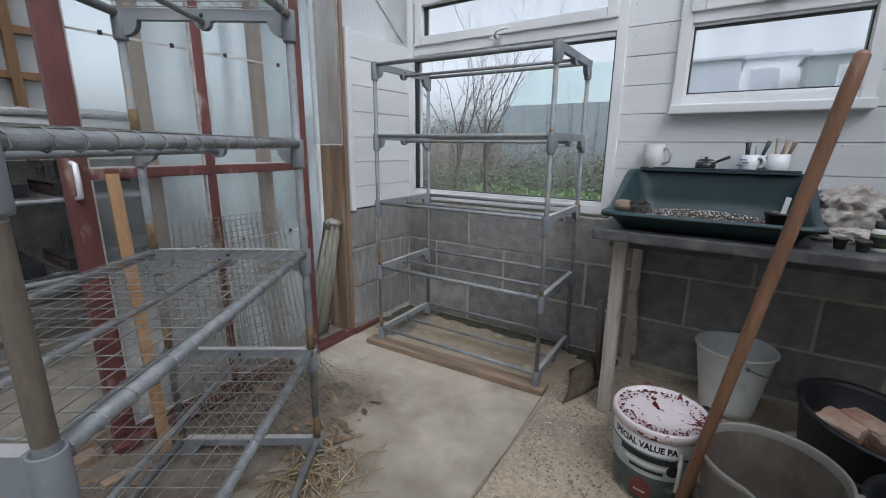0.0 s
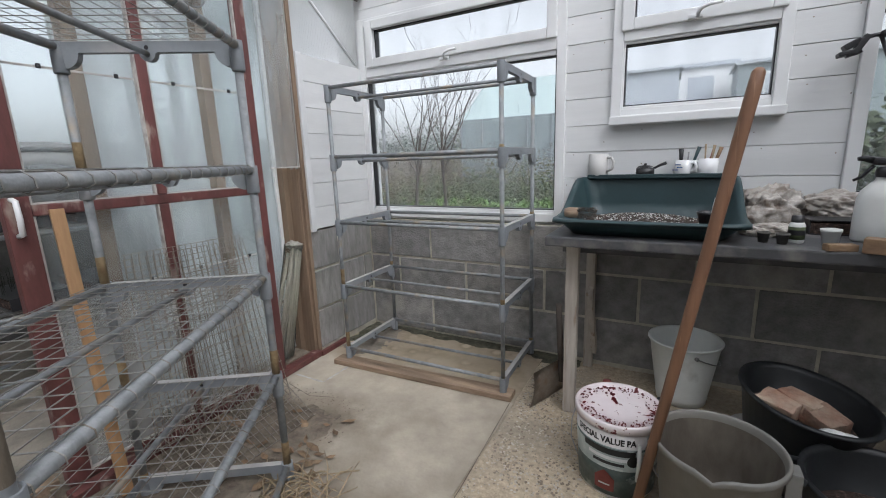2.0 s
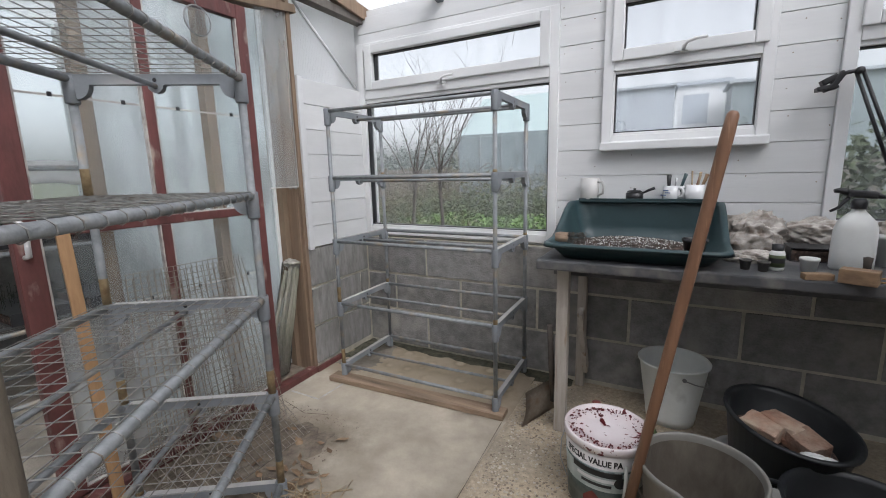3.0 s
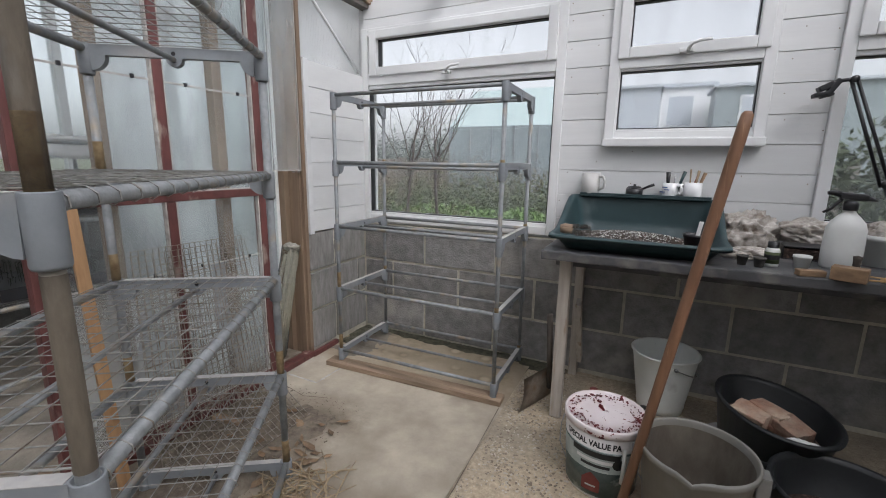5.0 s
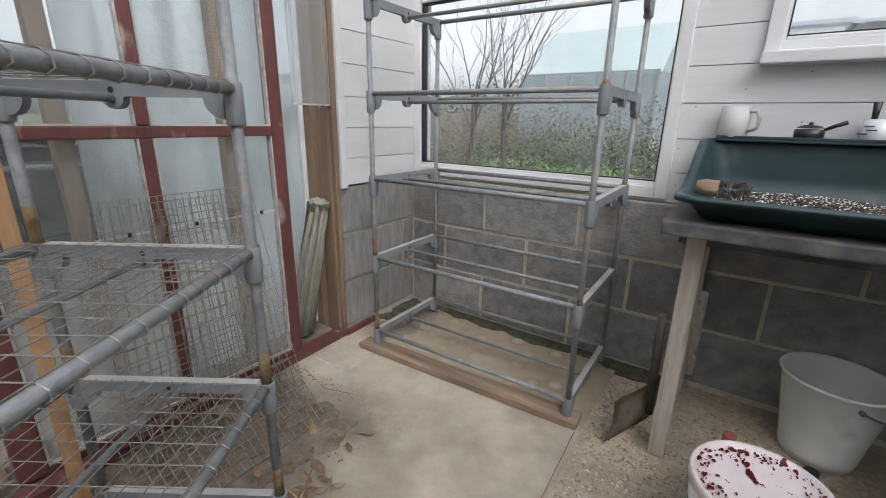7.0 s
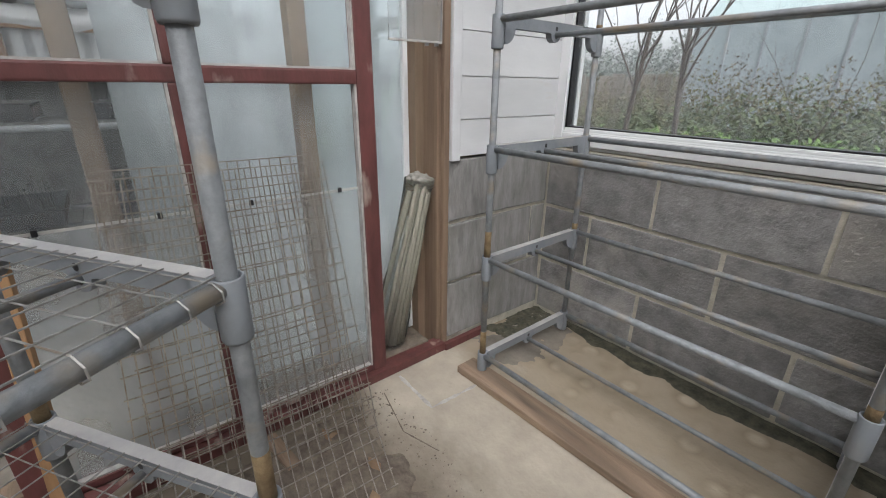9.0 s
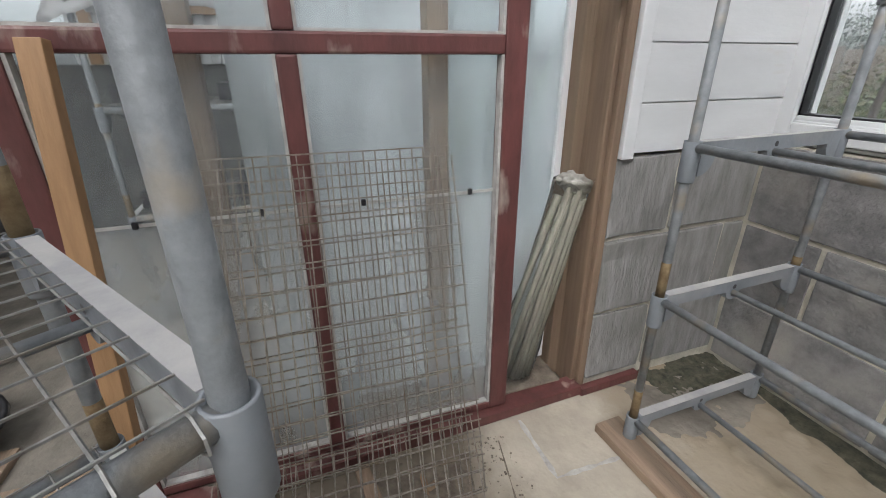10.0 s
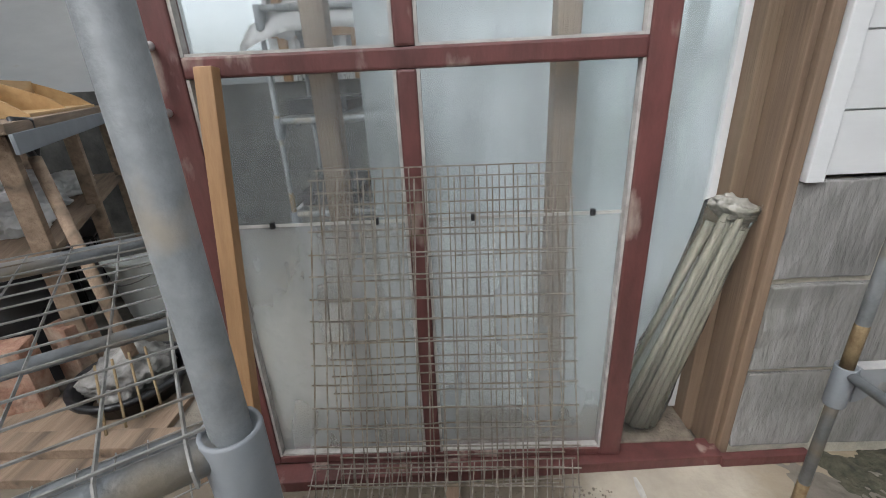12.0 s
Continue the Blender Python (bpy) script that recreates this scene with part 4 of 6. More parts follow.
for k in range(13):
    f = k / 12
    c = Vector((-1.79 + 0.045 * f, 1.83 + 0.125 * f, 0.05 + 0.615 * f))
    rr = (0.066 - 0.02 * f) * (1.2 if k == 12 else 1)
    rings.append([bm.verts.new(c + Vector((0.8 * math.cos(q), math.sin(q), 0)) * rr * (1 + 0.22 * noise.noise((f * 6, 4 * math.cos(q), 4 * math.sin(q))))) for q in (2 * math.pi * i / 20 for i in range(20))])
for a, b in zip(rings, rings[1:]):
    for i in range(20):
        bm.faces.new((a[i], a[(i + 1) % 20], b[(i + 1) % 20], b[i])).smooth = True
part("wrap", bm, G_WRAP, canes, "crumpled clear plastic wrap")
bm = bmesh.new()
bmesh.ops.create_icosphere(bm, subdivisions=4, radius=1.0)
for v in bm.verts:
    q = v.co.copy()
    k = 1 + 0.3 * noise.noise(q * 2.2) - 0.4 * abs(noise.noise(q * 5)) - 0.2 * abs(noise.noise(q * 11))
    v.co = Vector((-1.744, 1.955, 0.652)) + Vector((q.x * 0.03 * k, q.y * 0.052 * k - 0.006 * q.z, q.z * 0.03 * k - 0.012 * q.y))
for fc in bm.faces:
    fc.smooth = True
part("wrap_end", bm, mat("crumpled_wrap", (0.34, 0.33, 0.29), (0.2, 0.19, 0.165), 0.35, 40, 0.4, 60), canes, "crumpled pale plastic end")


# leaning wire mesh
def wire_sheet(parent, lower, upper, nu, nv, r=0.0017, sag=0.006):
    """A welded wire sheet between its lower and upper edges, each given by two ends."""
    (a0, a1), (b0, b1) = [[Vector(q) for q in e] for e in (lower, upper)]
    nrm = (a1 - a0).cross(b0 - a0).normalized()

    def at(a, b):
        p = a0.lerp(a1, a).lerp(b0.lerp(b1, a), b)
        return p + nrm * sag * (noise.noise((a * 3, b * 3, nu)) + 0.4 * noise.noise((a * 9, b * 9, nv)))
    for i in range(nu + 1):
        w = random.uniform(-0.08, 0.08) / nu
        part("wire", single(path_tube, [at(i / nu + w, k / 6) for k in range(7)], r, 4, False), M_WIRE, parent)
    for j in range(nv + 1):
        w = random.uniform(-0.06, 0.06) / nv
        part("wire", single(path_tube, [at(-0.012 + 1.024 * k / 6, j / nv + w) for k in range(7)], r, 4, False), M_WIRE, parent)


panel = thing("wire_mesh_panel", "doubled sheet of rusty welded wire mesh leaning on the red door", "wire mesh")
wire_sheet(panel, ((-1.612, 1.085, 0.035), (-1.612, 1.60, 0.035)), ((-1.668, 1.118, 0.782), (-1.668, 1.578, 0.778)), 19, 17)
wire_sheet(panel, ((-1.50, 1.045, 0.012), (-1.48, 1.605, 0.012)), ((-1.655, 1.108, 0.765), (-1.655, 1.584, 0.76)), 20, 17)
flat = thing("wire_mesh_panel", "welded wire mesh sheet lying at the foot of the red door", "wire mesh")
wire_sheet(flat, ((-1.275, 1.02, 0.012), (-1.275, 1.545, 0.012)), ((-1.60, 1.03, 0.12), (-1.60, 1.615, 0.12)), 21, 8)

# ---------- potting bench things ----------
BZ = 0.78
tray = thing("potting_tray", "green plastic potting tray with a high back and shelf", "tray")


def tray_outline(x0, x1, y0, y1, r, n=6):
    pts = []
    for cx, cy, a0 in ((x1 - r, y0 + r, -90), (x1 - r, y1 - r, 0), (x0 + r, y1 - r, 90), (x0 + r, y0 + r, 180)):
        pts += [(cx + r * math.cos(radians(a0 + 90 * k / n)), cy + r * math.sin(radians(a0 + 90 * k / n))) for k in range(n + 1)]
    out = []
    for a, b in zip(pts, pts[1:] + pts[:1]):
        out.append(a)
        if math.dist(a, b) > 0.1:
            out += [(a[0] + (b[0] - a[0]) * k / 8, a[1] + (b[1] - a[1]) * k / 8) for k in range(1, 8)]
    return out


def rim_h(y):
    f = min(1, max(0, (y - 2.095) / 0.36))
    return BZ + 0.062 + 0.128 * f * f * (3 - 2 * f)


bm = bmesh.new()
loops = [(0.05, 0, 0.002), (0.028, 0.45, 0), (0.004, 0.96, 0), (-0.012, 1, 0.0), (-0.014, 1, -0.012), (-0.012, 1, 0.002), (0.004, 1, 0.004), (0.012, 0.93, 0), (0.034, 0.4, 0.0), (0.056, 0, 0.006)]
rows = []
for inset, f, dz in loops:
    row = []
    for (x, y), (bx, by) in zip(tray_outline(-0.355 + inset, 0.255 - inset, 1.96 + inset, 2.52 - inset * 0.3, 0.06), tray_outline(-0.355, 0.255, 1.96, 2.52, 0.06)):
        row.append(bm.verts.new((x, y, BZ + (rim_h(by) - BZ) * f + dz)))
    rows.append(row)
for a, b in zip(rows, rows[1:]):
    for k in range(len(a)):
        bm.faces.new((a[k], a[(k + 1) % len(a)], b[(k + 1) % len(a)], b[k])).smooth = True
bm.faces.new(rows[0][::-1])
bm.faces.new(rows[-1])
part("tray_body", bm, M_TRAY, tray)
bm = bmesh.new()
box(bm, -0.33, 0.235, 2.495, 2.58, 0.966, 0.974, 0.003)
box(bm, -0.33, 0.235, 2.495, 2.501, 0.974, 0.984, 0.002)
part("back_shelf", bm, M_TRAY, tray)
bm = bmesh.new()
N = 26
g = [[bm.verts.new((-0.30 + 0.5 * i / N, 2.02 + 0.46 * j / N, BZ + 0.012 + 0.034 * max(0, 1 - ((i / N - 0.45) ** 2 * 3 + (j / N - 0.55) ** 2 * 3.2)) + 0.006 * noise.noise((i * 0.7, j * 0.7, 0)))) for j in range(N + 1)] for i in range(N + 1)]
for i in range(N):
    for j in range(N):
        bm.faces.new((g[i][j], g[i + 1][j], g[i + 1][j + 1], g[i][j + 1])).smooth = True
solid("compost", bm, M_COMPOST, "dark crumbly compost heaped in the tray", "compost", "stuff")
bits, dark = bmesh.new(), bmesh.new()
for k in range(2000):
    i, j = rnd.gauss(0.45, 0.22), rnd.gauss(0.5, 0.24)
    if 0.02 < i < 0.98 and 0.02 < j < 0.98:
        z = BZ + 0.012 + 0.034 * max(0, 1 - ((i - 0.45) ** 2 * 3 + (j - 0.55) ** 2 * 3.2))
        rocky(dark if k % 2 else bits, (-0.30 + 0.5 * i, 2.02 + 0.46 * j, z + 0.003), rnd.uniform(0.0012, 0.0034) * (1 if k % 2 == 0 else 1.5), 0.7, 0.5)
solid("perlite", bits, M_WHITE, "white grains of perlite scattered in compost", "perlite", "stuff")
solid("bark_bits", dark, M_BARK, "reddish bark crumbs scattered in compost", "bark", "stuff")


def mug(name, label, x, y, z, r, h, material, ang):
    g2 = thing(name, label, "mug", pose(x, y, z, 0, 0, ang))
    part("cup", single(lathe, [(0.0001, 0), (r * 0.92, 0), (r, 0.006), (r, h), (r * 0.93, h), (r * 0.92, 0.01), (0.0001, 0.008)], 24), material, g2)
    part("handle", single(path_tube, [(r * 0.95, 0, h * 0.82), (r * 1.45, 0, h * 0.84), (r * 1.7, 0, h * 0.62), (r * 1.6, 0, h * 0.32), (r * 0.95, 0, h * 0.2)], 0.006, 8), material, g2)
    return g2


SZ = 0.975
mug("mug", "plain grey mug on the tray's back shelf", -0.288, 2.537, SZ, 0.043, 0.104, M_GREYMUG, -20)
m1 = mug("mug", "white printed mug holding a black-handled tool", 0.068, 2.539, SZ, 0.034, 0.066, M_CERAMIC, -35)
m2 = mug("mug", "white mug holding pens and brushes", 0.158, 2.539, SZ, 0.038, 0.07, M_CERAMIC, 190)
bm = bmesh.new()
for k in range(3):
    xbox(bm, pose(-0.004 + 0.012 * math.sin(40 * k), -0.0345, 0.046 - 0.011 * k, 0, 0, 0), 0.026, 0.001, 0.004)
part("print", bm, M_BLUE, m1, "small blue printed lines")
for k, (x, top, matl, r0, r1, lx) in enumerate(((0.058, 0.115, M_BLACKPL, 0.004, 0.010, -0.004), (0.078, 0.10, M_STEEL, 0.003, 0.004, 0.006), (0.092, 0.12, M_TRAY, 0.004, 0.008, 0.03), (0.148, 0.13, M_STRAW, 0.003, 0.004, -0.004), (0.163, 0.125, M_STRAW, 0.003, 0.006, 0.014), (0.172, 0.115, M_CHIP, 0.004, 0.008, 0.03), (0.153, 0.11, M_CLAYRED, 0.003, 0.003, 0.02))):
    bm = bmesh.new()
    path_tube(bm, [(x, 2.539, SZ + 0.012), (x + lx * 0.6, 2.539, SZ + top * 0.65), (x + lx, 2.537, SZ + top)], [r0, r1 * 0.8, r1], 8)
    solid(("trowel_tool", "pen", "pen", "paint_brush", "paint_brush", "pencil", "pencil")[k], bm, matl, ("black-handled small tool standing in a mug", "thin steel pen standing in a mug", "teal marker pen standing in a mug", "thin pale paint brush standing in a mug", "thin pale paint brush standing in a mug", "brown pencil standing in a mug", "red pencil standing in a mug")[k], ("tool", "pen", "pen", "brush", "brush", "pencil", "pencil")[k], group="tools in the mugs")
pot = thing("small_pan", "small black lidded pan with a handle on the tray shelf", "pan", pose(-0.085, 2.537, SZ))
part("pan_body", single(lathe, [(0.0001, 0), (0.034, 0), (0.038, 0.008), (0.038, 0.034), (0.0001, 0.036)], 20), M_BLACKPL, pot)
part("lid", single(lathe, [(0.036, 0.037), (0.026, 0.045), (0.006, 0.047), (0.006, 0.055), (0.0001, 0.056)], 20), M_BLACKPL, pot)
part("handle", single(path_tube, [(0.034, 0, 0.032), (0.06, 0.0, 0.046), (0.085, 0, 0.056)], [0.005, 0.006, 0.007], 8), M_BLACKPL, pot)

brush = thing("hand_brush", "worn round brush with a wooden handle and grey bristles", "brush", pose(-0.275, 2.01, BZ + 0.085, 0, 0, 6))
part("brush_handle", single(lathe, [(0.0001, -0.05), (0.016, -0.048), (0.021, -0.03), (0.019, 0.0), (0.0001, 0.002)], 16, m=pose(0, 0, 0, 0, 90)), M_PLANK, brush)
bm = bmesh.new()
for k in range(260):
    a, b = rnd.uniform(0, 6.28), rnd.uniform(-0.6, 0.6)
    x0 = rnd.uniform(0.0, 0.065)
    c, s = math.cos(a), math.sin(a)
    path_tube(bm, [(x0, c * 0.006, s * 0.006), (x0 + rnd.uniform(-0.006, 0.01), c * 0.024, s * 0.022 - 0.001)], 0.0009, 3, False)
tagged(part("bristles", bm, mat("dusty_bristle", (0.16, 0.14, 0.12), (0.08, 0.07, 0.06), 0.9, 30), brush, "dusty grey bristles"), kind="stuff")


def flower_pot(name, label, x, y, z, r, h, material, fill=None, cat="plant pot"):
    p = thing(name, label, cat, pose(x, y, z))
    part("pot_body", single(lathe, [(0.0001, 0.0), (r * 0.72, 0), (r * 0.95, h * 0.82), (r * 1.03, h * 0.83), (r * 1.03, h), (r * 0.93, h), (r * 0.9, h * 0.8), (r * 0.66, 0.004), (0.0001, 0.004)], 24), material, p)
    if fill:
        part("filling", single(lathe, [(0.0001, h * 0.86), (r * 0.5, h * 0.84), (r * 0.91, h * 0.8)], 16), fill, p)
    return p


flower_pot("plant_pot", "small square-shouldered black pot in the potting tray", 0.155, 2.075, BZ + 0.03, 0.04, 0.062, M_BLACKPL, M_COMPOST)
bm = bmesh.new()
xbox(bm, pose(0.165, 2.07, BZ + 0.105, 0, 8, 0), 0.014, 0.0015, 0.07, 0.0005)
solid("plant_label", bm, M_PVC, "white plastic plant label stuck in the black pot", "plant label")
for x, y in ((0.305, 2.05), (0.352, 2.033)):
    flower_pot("plant_pot", "tiny muddy grey plant pot on the bench", x, y, BZ, 0.018, 0.034, M_MUDPOT, M_COMPOST)
flower_pot("pot", "small white plastic pot on the bench", 0.475, 2.065, BZ, 0.026, 0.048, M_WHITE)
bottle = thing("bottle", "small white bottle with a black cap and green label", "bottle", pose(0.392, 2.07, BZ))
part("bottle_body", single(lathe, [(0.0001, 0), (0.02, 0), (0.022, 0.005), (0.022, 0.056), (0.017, 0.066), (0.0001, 0.067)], 20), M_WHITE, bottle)
part("cap", single(lathe, [(0.017, 0.066), (0.017, 0.086), (0.0001, 0.088)], 18), M_BLACKPL, bottle, "black screw cap")
part("label", single(lathe, [(0.0223, 0.012), (0.0225, 0.012), (0.0225, 0.052), (0.0223, 0.052)], 20), M_GREEN, bottle, "green and black label")
part("label_band", single(lathe, [(0.0227, 0.026), (0.0227, 0.042)], 20), M_BLACKPL, bottle, "black band of the label")


def crumple(name, label, x, y, z, sx, sy, sz, material, seed, category="bag"):
    """A crumpled sheet bag: sharp folds over a lumpy mass."""
    bm = bmesh.new()
    bmesh.ops.create_icosphere(bm, subdivisions=5, radius=1.0)
    o1, o2 = Vector((seed, 0, 3)), Vector((0, seed, 7))
    for v in bm.verts:
        p = v.co.copy()
        fold = abs(noise.noise(p * 2.6 + o1)) + 0.6 * abs(noise.noise(p * 5.5 + o2)) + 0.35 * abs(noise.noise(p * 11 + o1))
        k = 1.08 + 0.3 * noise.noise(p * 1.4 + o2) - 0.34 * fold
        v.co = Vector((p.x * sx * k, p.y * sy * k, max(-0.55, p.z * k) * sz))
    for f in bm.faces:
        f.smooth = True
    bm.transform(pose(x, y, z + 0.55 * sz))
    return solid(name, bm, material, label, category)


crumple("crock_bag", "crumpled clear bag of broken crocks on the bench", 0.37, 2.45, BZ, 0.125, 0.1, 0.1, M_BAG, 4)
crumple("crock_bag", "crumpled pale paper-lined bag on the bench by the wall", 0.575, 2.475, BZ + 0.04, 0.11, 0.08, 0.06, M_BAG, 9)
crumple("clear_tray", "clouded clear plastic packet on the bench", 0.335, 2.185, BZ, 0.09, 0.05, 0.028, M_BAG, 15, "packet")
st = thing("seed_tray", "black plastic seed tray on the bench", "seed tray", pose(0.56, 2.305, BZ))
bm = bmesh.new()
frame_rect(bm, -0.10, 0.10, 0.0, 0.05, 0.004, -0.06, 0.06, 0.001)
part("tray_body", bm, M_BLACKPL, st)
part("tray_floor", single(box, -0.096, 0.096, -0.058, 0.058, 0.004, 0.04), M_COMPOST, st, "dark compost filling")
spray = thing("spray_bottle", "half-full clear white spray bottle with a black trigger", "spray bottle", pose(0.60, 2.155, BZ))
bm = bmesh.new()
prof = [(0.0001, 0), (0.05, 0), (0.056, 0.008), (0.057, 0.06), (0.055, 0.135), (0.048, 0.158), (0.03, 0.18), (0.018, 0.192), (0.017, 0.208), (0.0001, 0.209)]
lathe(bm, prof, 28, rx=1.0, ry=0.72)
part("bottle_body", bm, M_WHITE, spray, "cloudy white plastic body")
part("collar", single(lathe, [(0.0195, 0.2), (0.0205, 0.202), (0.0205, 0.224), (0.014, 0.232), (0.0001, 0.232)], 16), M_BLACKPL, spray)
bm = bmesh.new()
xbox(bm, pose(0.004, 0, 0.246, 0, 6), 0.075, 0.024, 0.024, 0.007)
path_tube(bm, [(-0.03, 0, 0.252), (-0.052, 0, 0.258), (-0.066, 0, 0.256)], [0.011, 0.009, 0.006], 10)
path_tube(bm, [(0.03, 0, 0.246), (0.052, 0, 0.238), (0.066, 0, 0.234)], [0.011, 0.007, 0.002], 10)
part("spray_head", bm, M_BLACKPL, spray, "black spray head")
part("trigger", single(path_tube, [(-0.026, 0, 0.236), (-0.04, 0, 0.218), (-0.05, 0, 0.202), (-0.07, 0, 0.19)], [0.006, 0.006, 0.005, 0.004], 8), M_BLACKPL, spray, "black trigger")
tub = flower_pot("white_tub", "white plastic tub on the bench stuffed with a bag", 0.745, 2.285, BZ, 0.075, 0.11, M_WHITE)
crumple("paper_bag", "crumpled pale bag in the white tub", 0.745, 2.285, BZ + 0.07, 0.07, 0.06, 0.06, M_BAG, 22)
for x, y, a, sx, sy, sz, l in ((0.475, 1.965, 14, 0.075, 0.03, 0.02, "small wooden wedge lying on the bench"), (0.565, 1.95, -24, 0.085, 0.05, 0.042, "worn wooden block on the bench")):
    bm = bmesh.new()
    xbox(bm, pose(x, y, BZ + sz / 2, 0, 0, a), sx, sy, sz, 0.003)
    solid("wood_block", bm, M_CHIP, l, "wood block")
bm = bmesh.new()
lathe(bm, [(0.0001, 0), (0.009, 0), (0.01, 0.05), (0.012, 0.066), (0.0001, 0.07)], 12, (0.598, 2.015, BZ))
solid("dibber", bm, M_BARK, "short dark wooden dibber standing on the bench", "dibber")
for k in range(9):
    bm = bmesh.new()
    a = rnd.uniform(-0.5, 0.3)
    x, y = 0.66 + 0.008 * k, 1.965 + rnd.uniform(-0.03, 0.03)
    path_tube(bm, [(x - 0.05 * math.cos(a), y - 0.05 * math.sin(a), BZ + 0.005 + 0.003 * (k % 3)), (x + 0.05 * math.cos(a), y + 0.05 * math.sin(a), BZ + 0.006 + 0.003 * (k % 3))], 0.003, 6)
    solid("wooden_stick", bm, M_CARD, "thin pale wooden stick lying on the bench", "stick", group="sticks on the bench")
lamp = thing("clamp_lamp", "black articulated clamp arm fixed to the bench", "lamp", pose(0, 0, 0))
part("lower_arm", single(path_tube, [(0.90, 2.505, BZ + 0.02), (0.80, 2.505, 1.05)], 0.009, 8), M_BLACKPL, lamp)
for o in (-0.014, 0.014):
    part("arm_bar", single(path_tube, [(0.80 + o, 2.505, 1.05), (0.648 + o * 0.7, 2.51, 1.455)], 0.0065, 8), M_BLACKPL, lamp)
bm = bmesh.new()
lathe(bm, [(0.0001, -0.014), (0.016, -0.014), (0.016, 0.014), (0.0001, 0.014)], 14, m=pose(0.80, 2.505, 1.06, 90))
part("joint", bm, M_BLACKPL, lamp)
part("joint", single(lathe, [(0.0001, -0.014), (0.013, -0.014), (0.013, 0.014), (0.0001, 0.014)], 14, m=pose(0.648, 2.51, 1.455, 90)), M_BLACKPL, lamp)
bm = bmesh.new()
path_tube(bm, [(0.648, 2.51, 1.457), (0.60, 2.505, 1.45)], 0.007, 8)
xbox(bm, pose(0.585, 2.495, 1.425, 0, 30, 0), 0.02, 0.03, 0.07, 0.005)
xbox(bm, pose(0.565, 2.495, 1.40, 0, -20, 0), 0.04, 0.026, 0.02, 0.005)
part("clamp_head", bm, M_BLACKPL, lamp)
bm = bmesh.new()
xbox(bm, pose(0.563, 2.505, 1.43, 0, -28, 0), 0.05, 0.045, 0.022, 0.005)
xbox(bm, pose(0.556, 2.505, 1.402, 0, -8, 0), 0.058, 0.05, 0.016, 0.004)
xbox(bm, pose(0.578, 2.505, 1.417, 0, 60, 0), 0.045, 0.02, 0.014, 0.003)
part("clip_jaw", bm, M_BLACKPL, lamp, "chunky black plastic clip")
part("bench_clamp", single(box, 0.875, 0.925, 2.475, 2.535, BZ, BZ + 0.045, 0.005), M_BLACKPL, lamp)


# ---------- buckets on the floor ----------
def bail(x, rr, z, drop, tilt, material, parent):
    pts = []
    for k in range(13):
        a = math.pi * k / 12
        pts.append((rr * math.cos(a), -math.sin(a) * drop * math.sin(radians(tilt)), z - math.sin(a) * drop * math.cos(radians(tilt))))
    part("bail_handle", single(path_tube, pts, 0.0025, 6), material, parent, "thin wire handle")


white = thing("bucket", "dull white bucket with a wire handle under the bench", "bucket", pose(0.124, 2.39, -0.006, 0, 0, 108))
part("bucket_body", single(lathe, [(0.0001, 0.012), (0.092, 0.012), (0.092, 0.0), (0.098, 0.0), (0.101, 0.022), (0.1035, 0.027), (0.102, 0.032), (0.138, 0.272), (0.1405, 0.275), (0.146, 0.277), (0.147, 0.283), (0.144, 0.287), (0.138, 0.285), (0.134, 0.27), (0.098, 0.02), (0.0001, 0.018)], 48), M_ENAMEL, white)
bail(0, 0.141, 0.25, 0.15, 66, M_STEEL, white)
for s in (-1, 1):
    part("ear", single(lathe, [(0.0001, -0.006), (0.008, -0.006), (0.008, 0.006), (0.0001, 0.006)], 12, m=pose(s * 0.138, 0, 0.25, 0, 90)), M_STEEL, white, "steel handle ear")

greyb = thing("bucket", "large grey builder's bucket with a pouring lip, empty and stained", "bucket", pose(0.192, 1.6, -0.006, 0, 0, 0))
bm = bmesh.new()
prof = [(0.0001, 0.0), (0.115, 0.0), (0.12, 0.006), (0.15, 0.287), (0.155, 0.289), (0.159, 0.294), (0.16, 0.306), (0.1575, 0.311), (0.153, 0.311), (0.15, 0.306), (0.1465, 0.29), (0.114, 0.012), (0.0001, 0.01)]
seg = 48
rows = []
for r, z in prof:
    row = []
    for k in range(seg):
        a = 2 * math.pi * k / seg
        lip = math.exp(-(((a - radians(262) + math.pi) % (2 * math.pi) - math.pi) / 0.13) ** 2) * max(0, (z - 0.2) / 0.1)
        row.append(bm.verts.new(((r + 0.013 * lip) * math.cos(a), (r + 0.013 * lip) * math.sin(a), z - 0.008 * lip)))
    rows.append(row)
for a, b in zip(rows, rows[1:]):
    for k in range(seg):
        bm.faces.new((a[k], a[(k + 1) % seg], b[(k + 1) % seg], b[k])).smooth = True
part("bucket_body", bm, M_GREYTUB, greyb)
part("dirt_film", single(lathe, [(0.1454, 0.2885), (0.1295, 0.15), (0.1136, 0.0135), (0.0001, 0.0125)], 48), mat("dried_mud", (0.14, 0.118, 0.093), (0.08, 0.067, 0.053), 0.85, 6, 0.4, 50, stretch=(1, 1, 0.5), wear=(0.2, 0.175, 0.14), wscale=7, wlow=0.5, whigh=0.7), greyb, "dried brown mud inside")
part("ear", single(box, 0.148, 0.182, -0.025, 0.025, 0.20, 0.285, 0.005), M_GREYTUB, greyb, "moulded handle ear")
bail(0, 0.17, 0.27, 0.17, 15, M_STEEL, greyb)

base = flower_pot("white_tub", "upturned white plastic tub under the black trug", 0.432, 2.0, -0.006, 0.185, 0.111, M_WHITE, cat="tub")
trug = thing("rubber_trug", "flexible black rubber trug holding three bricks", "trug", pose(0.447, 2.012, 0.096, 4, 3, 20))
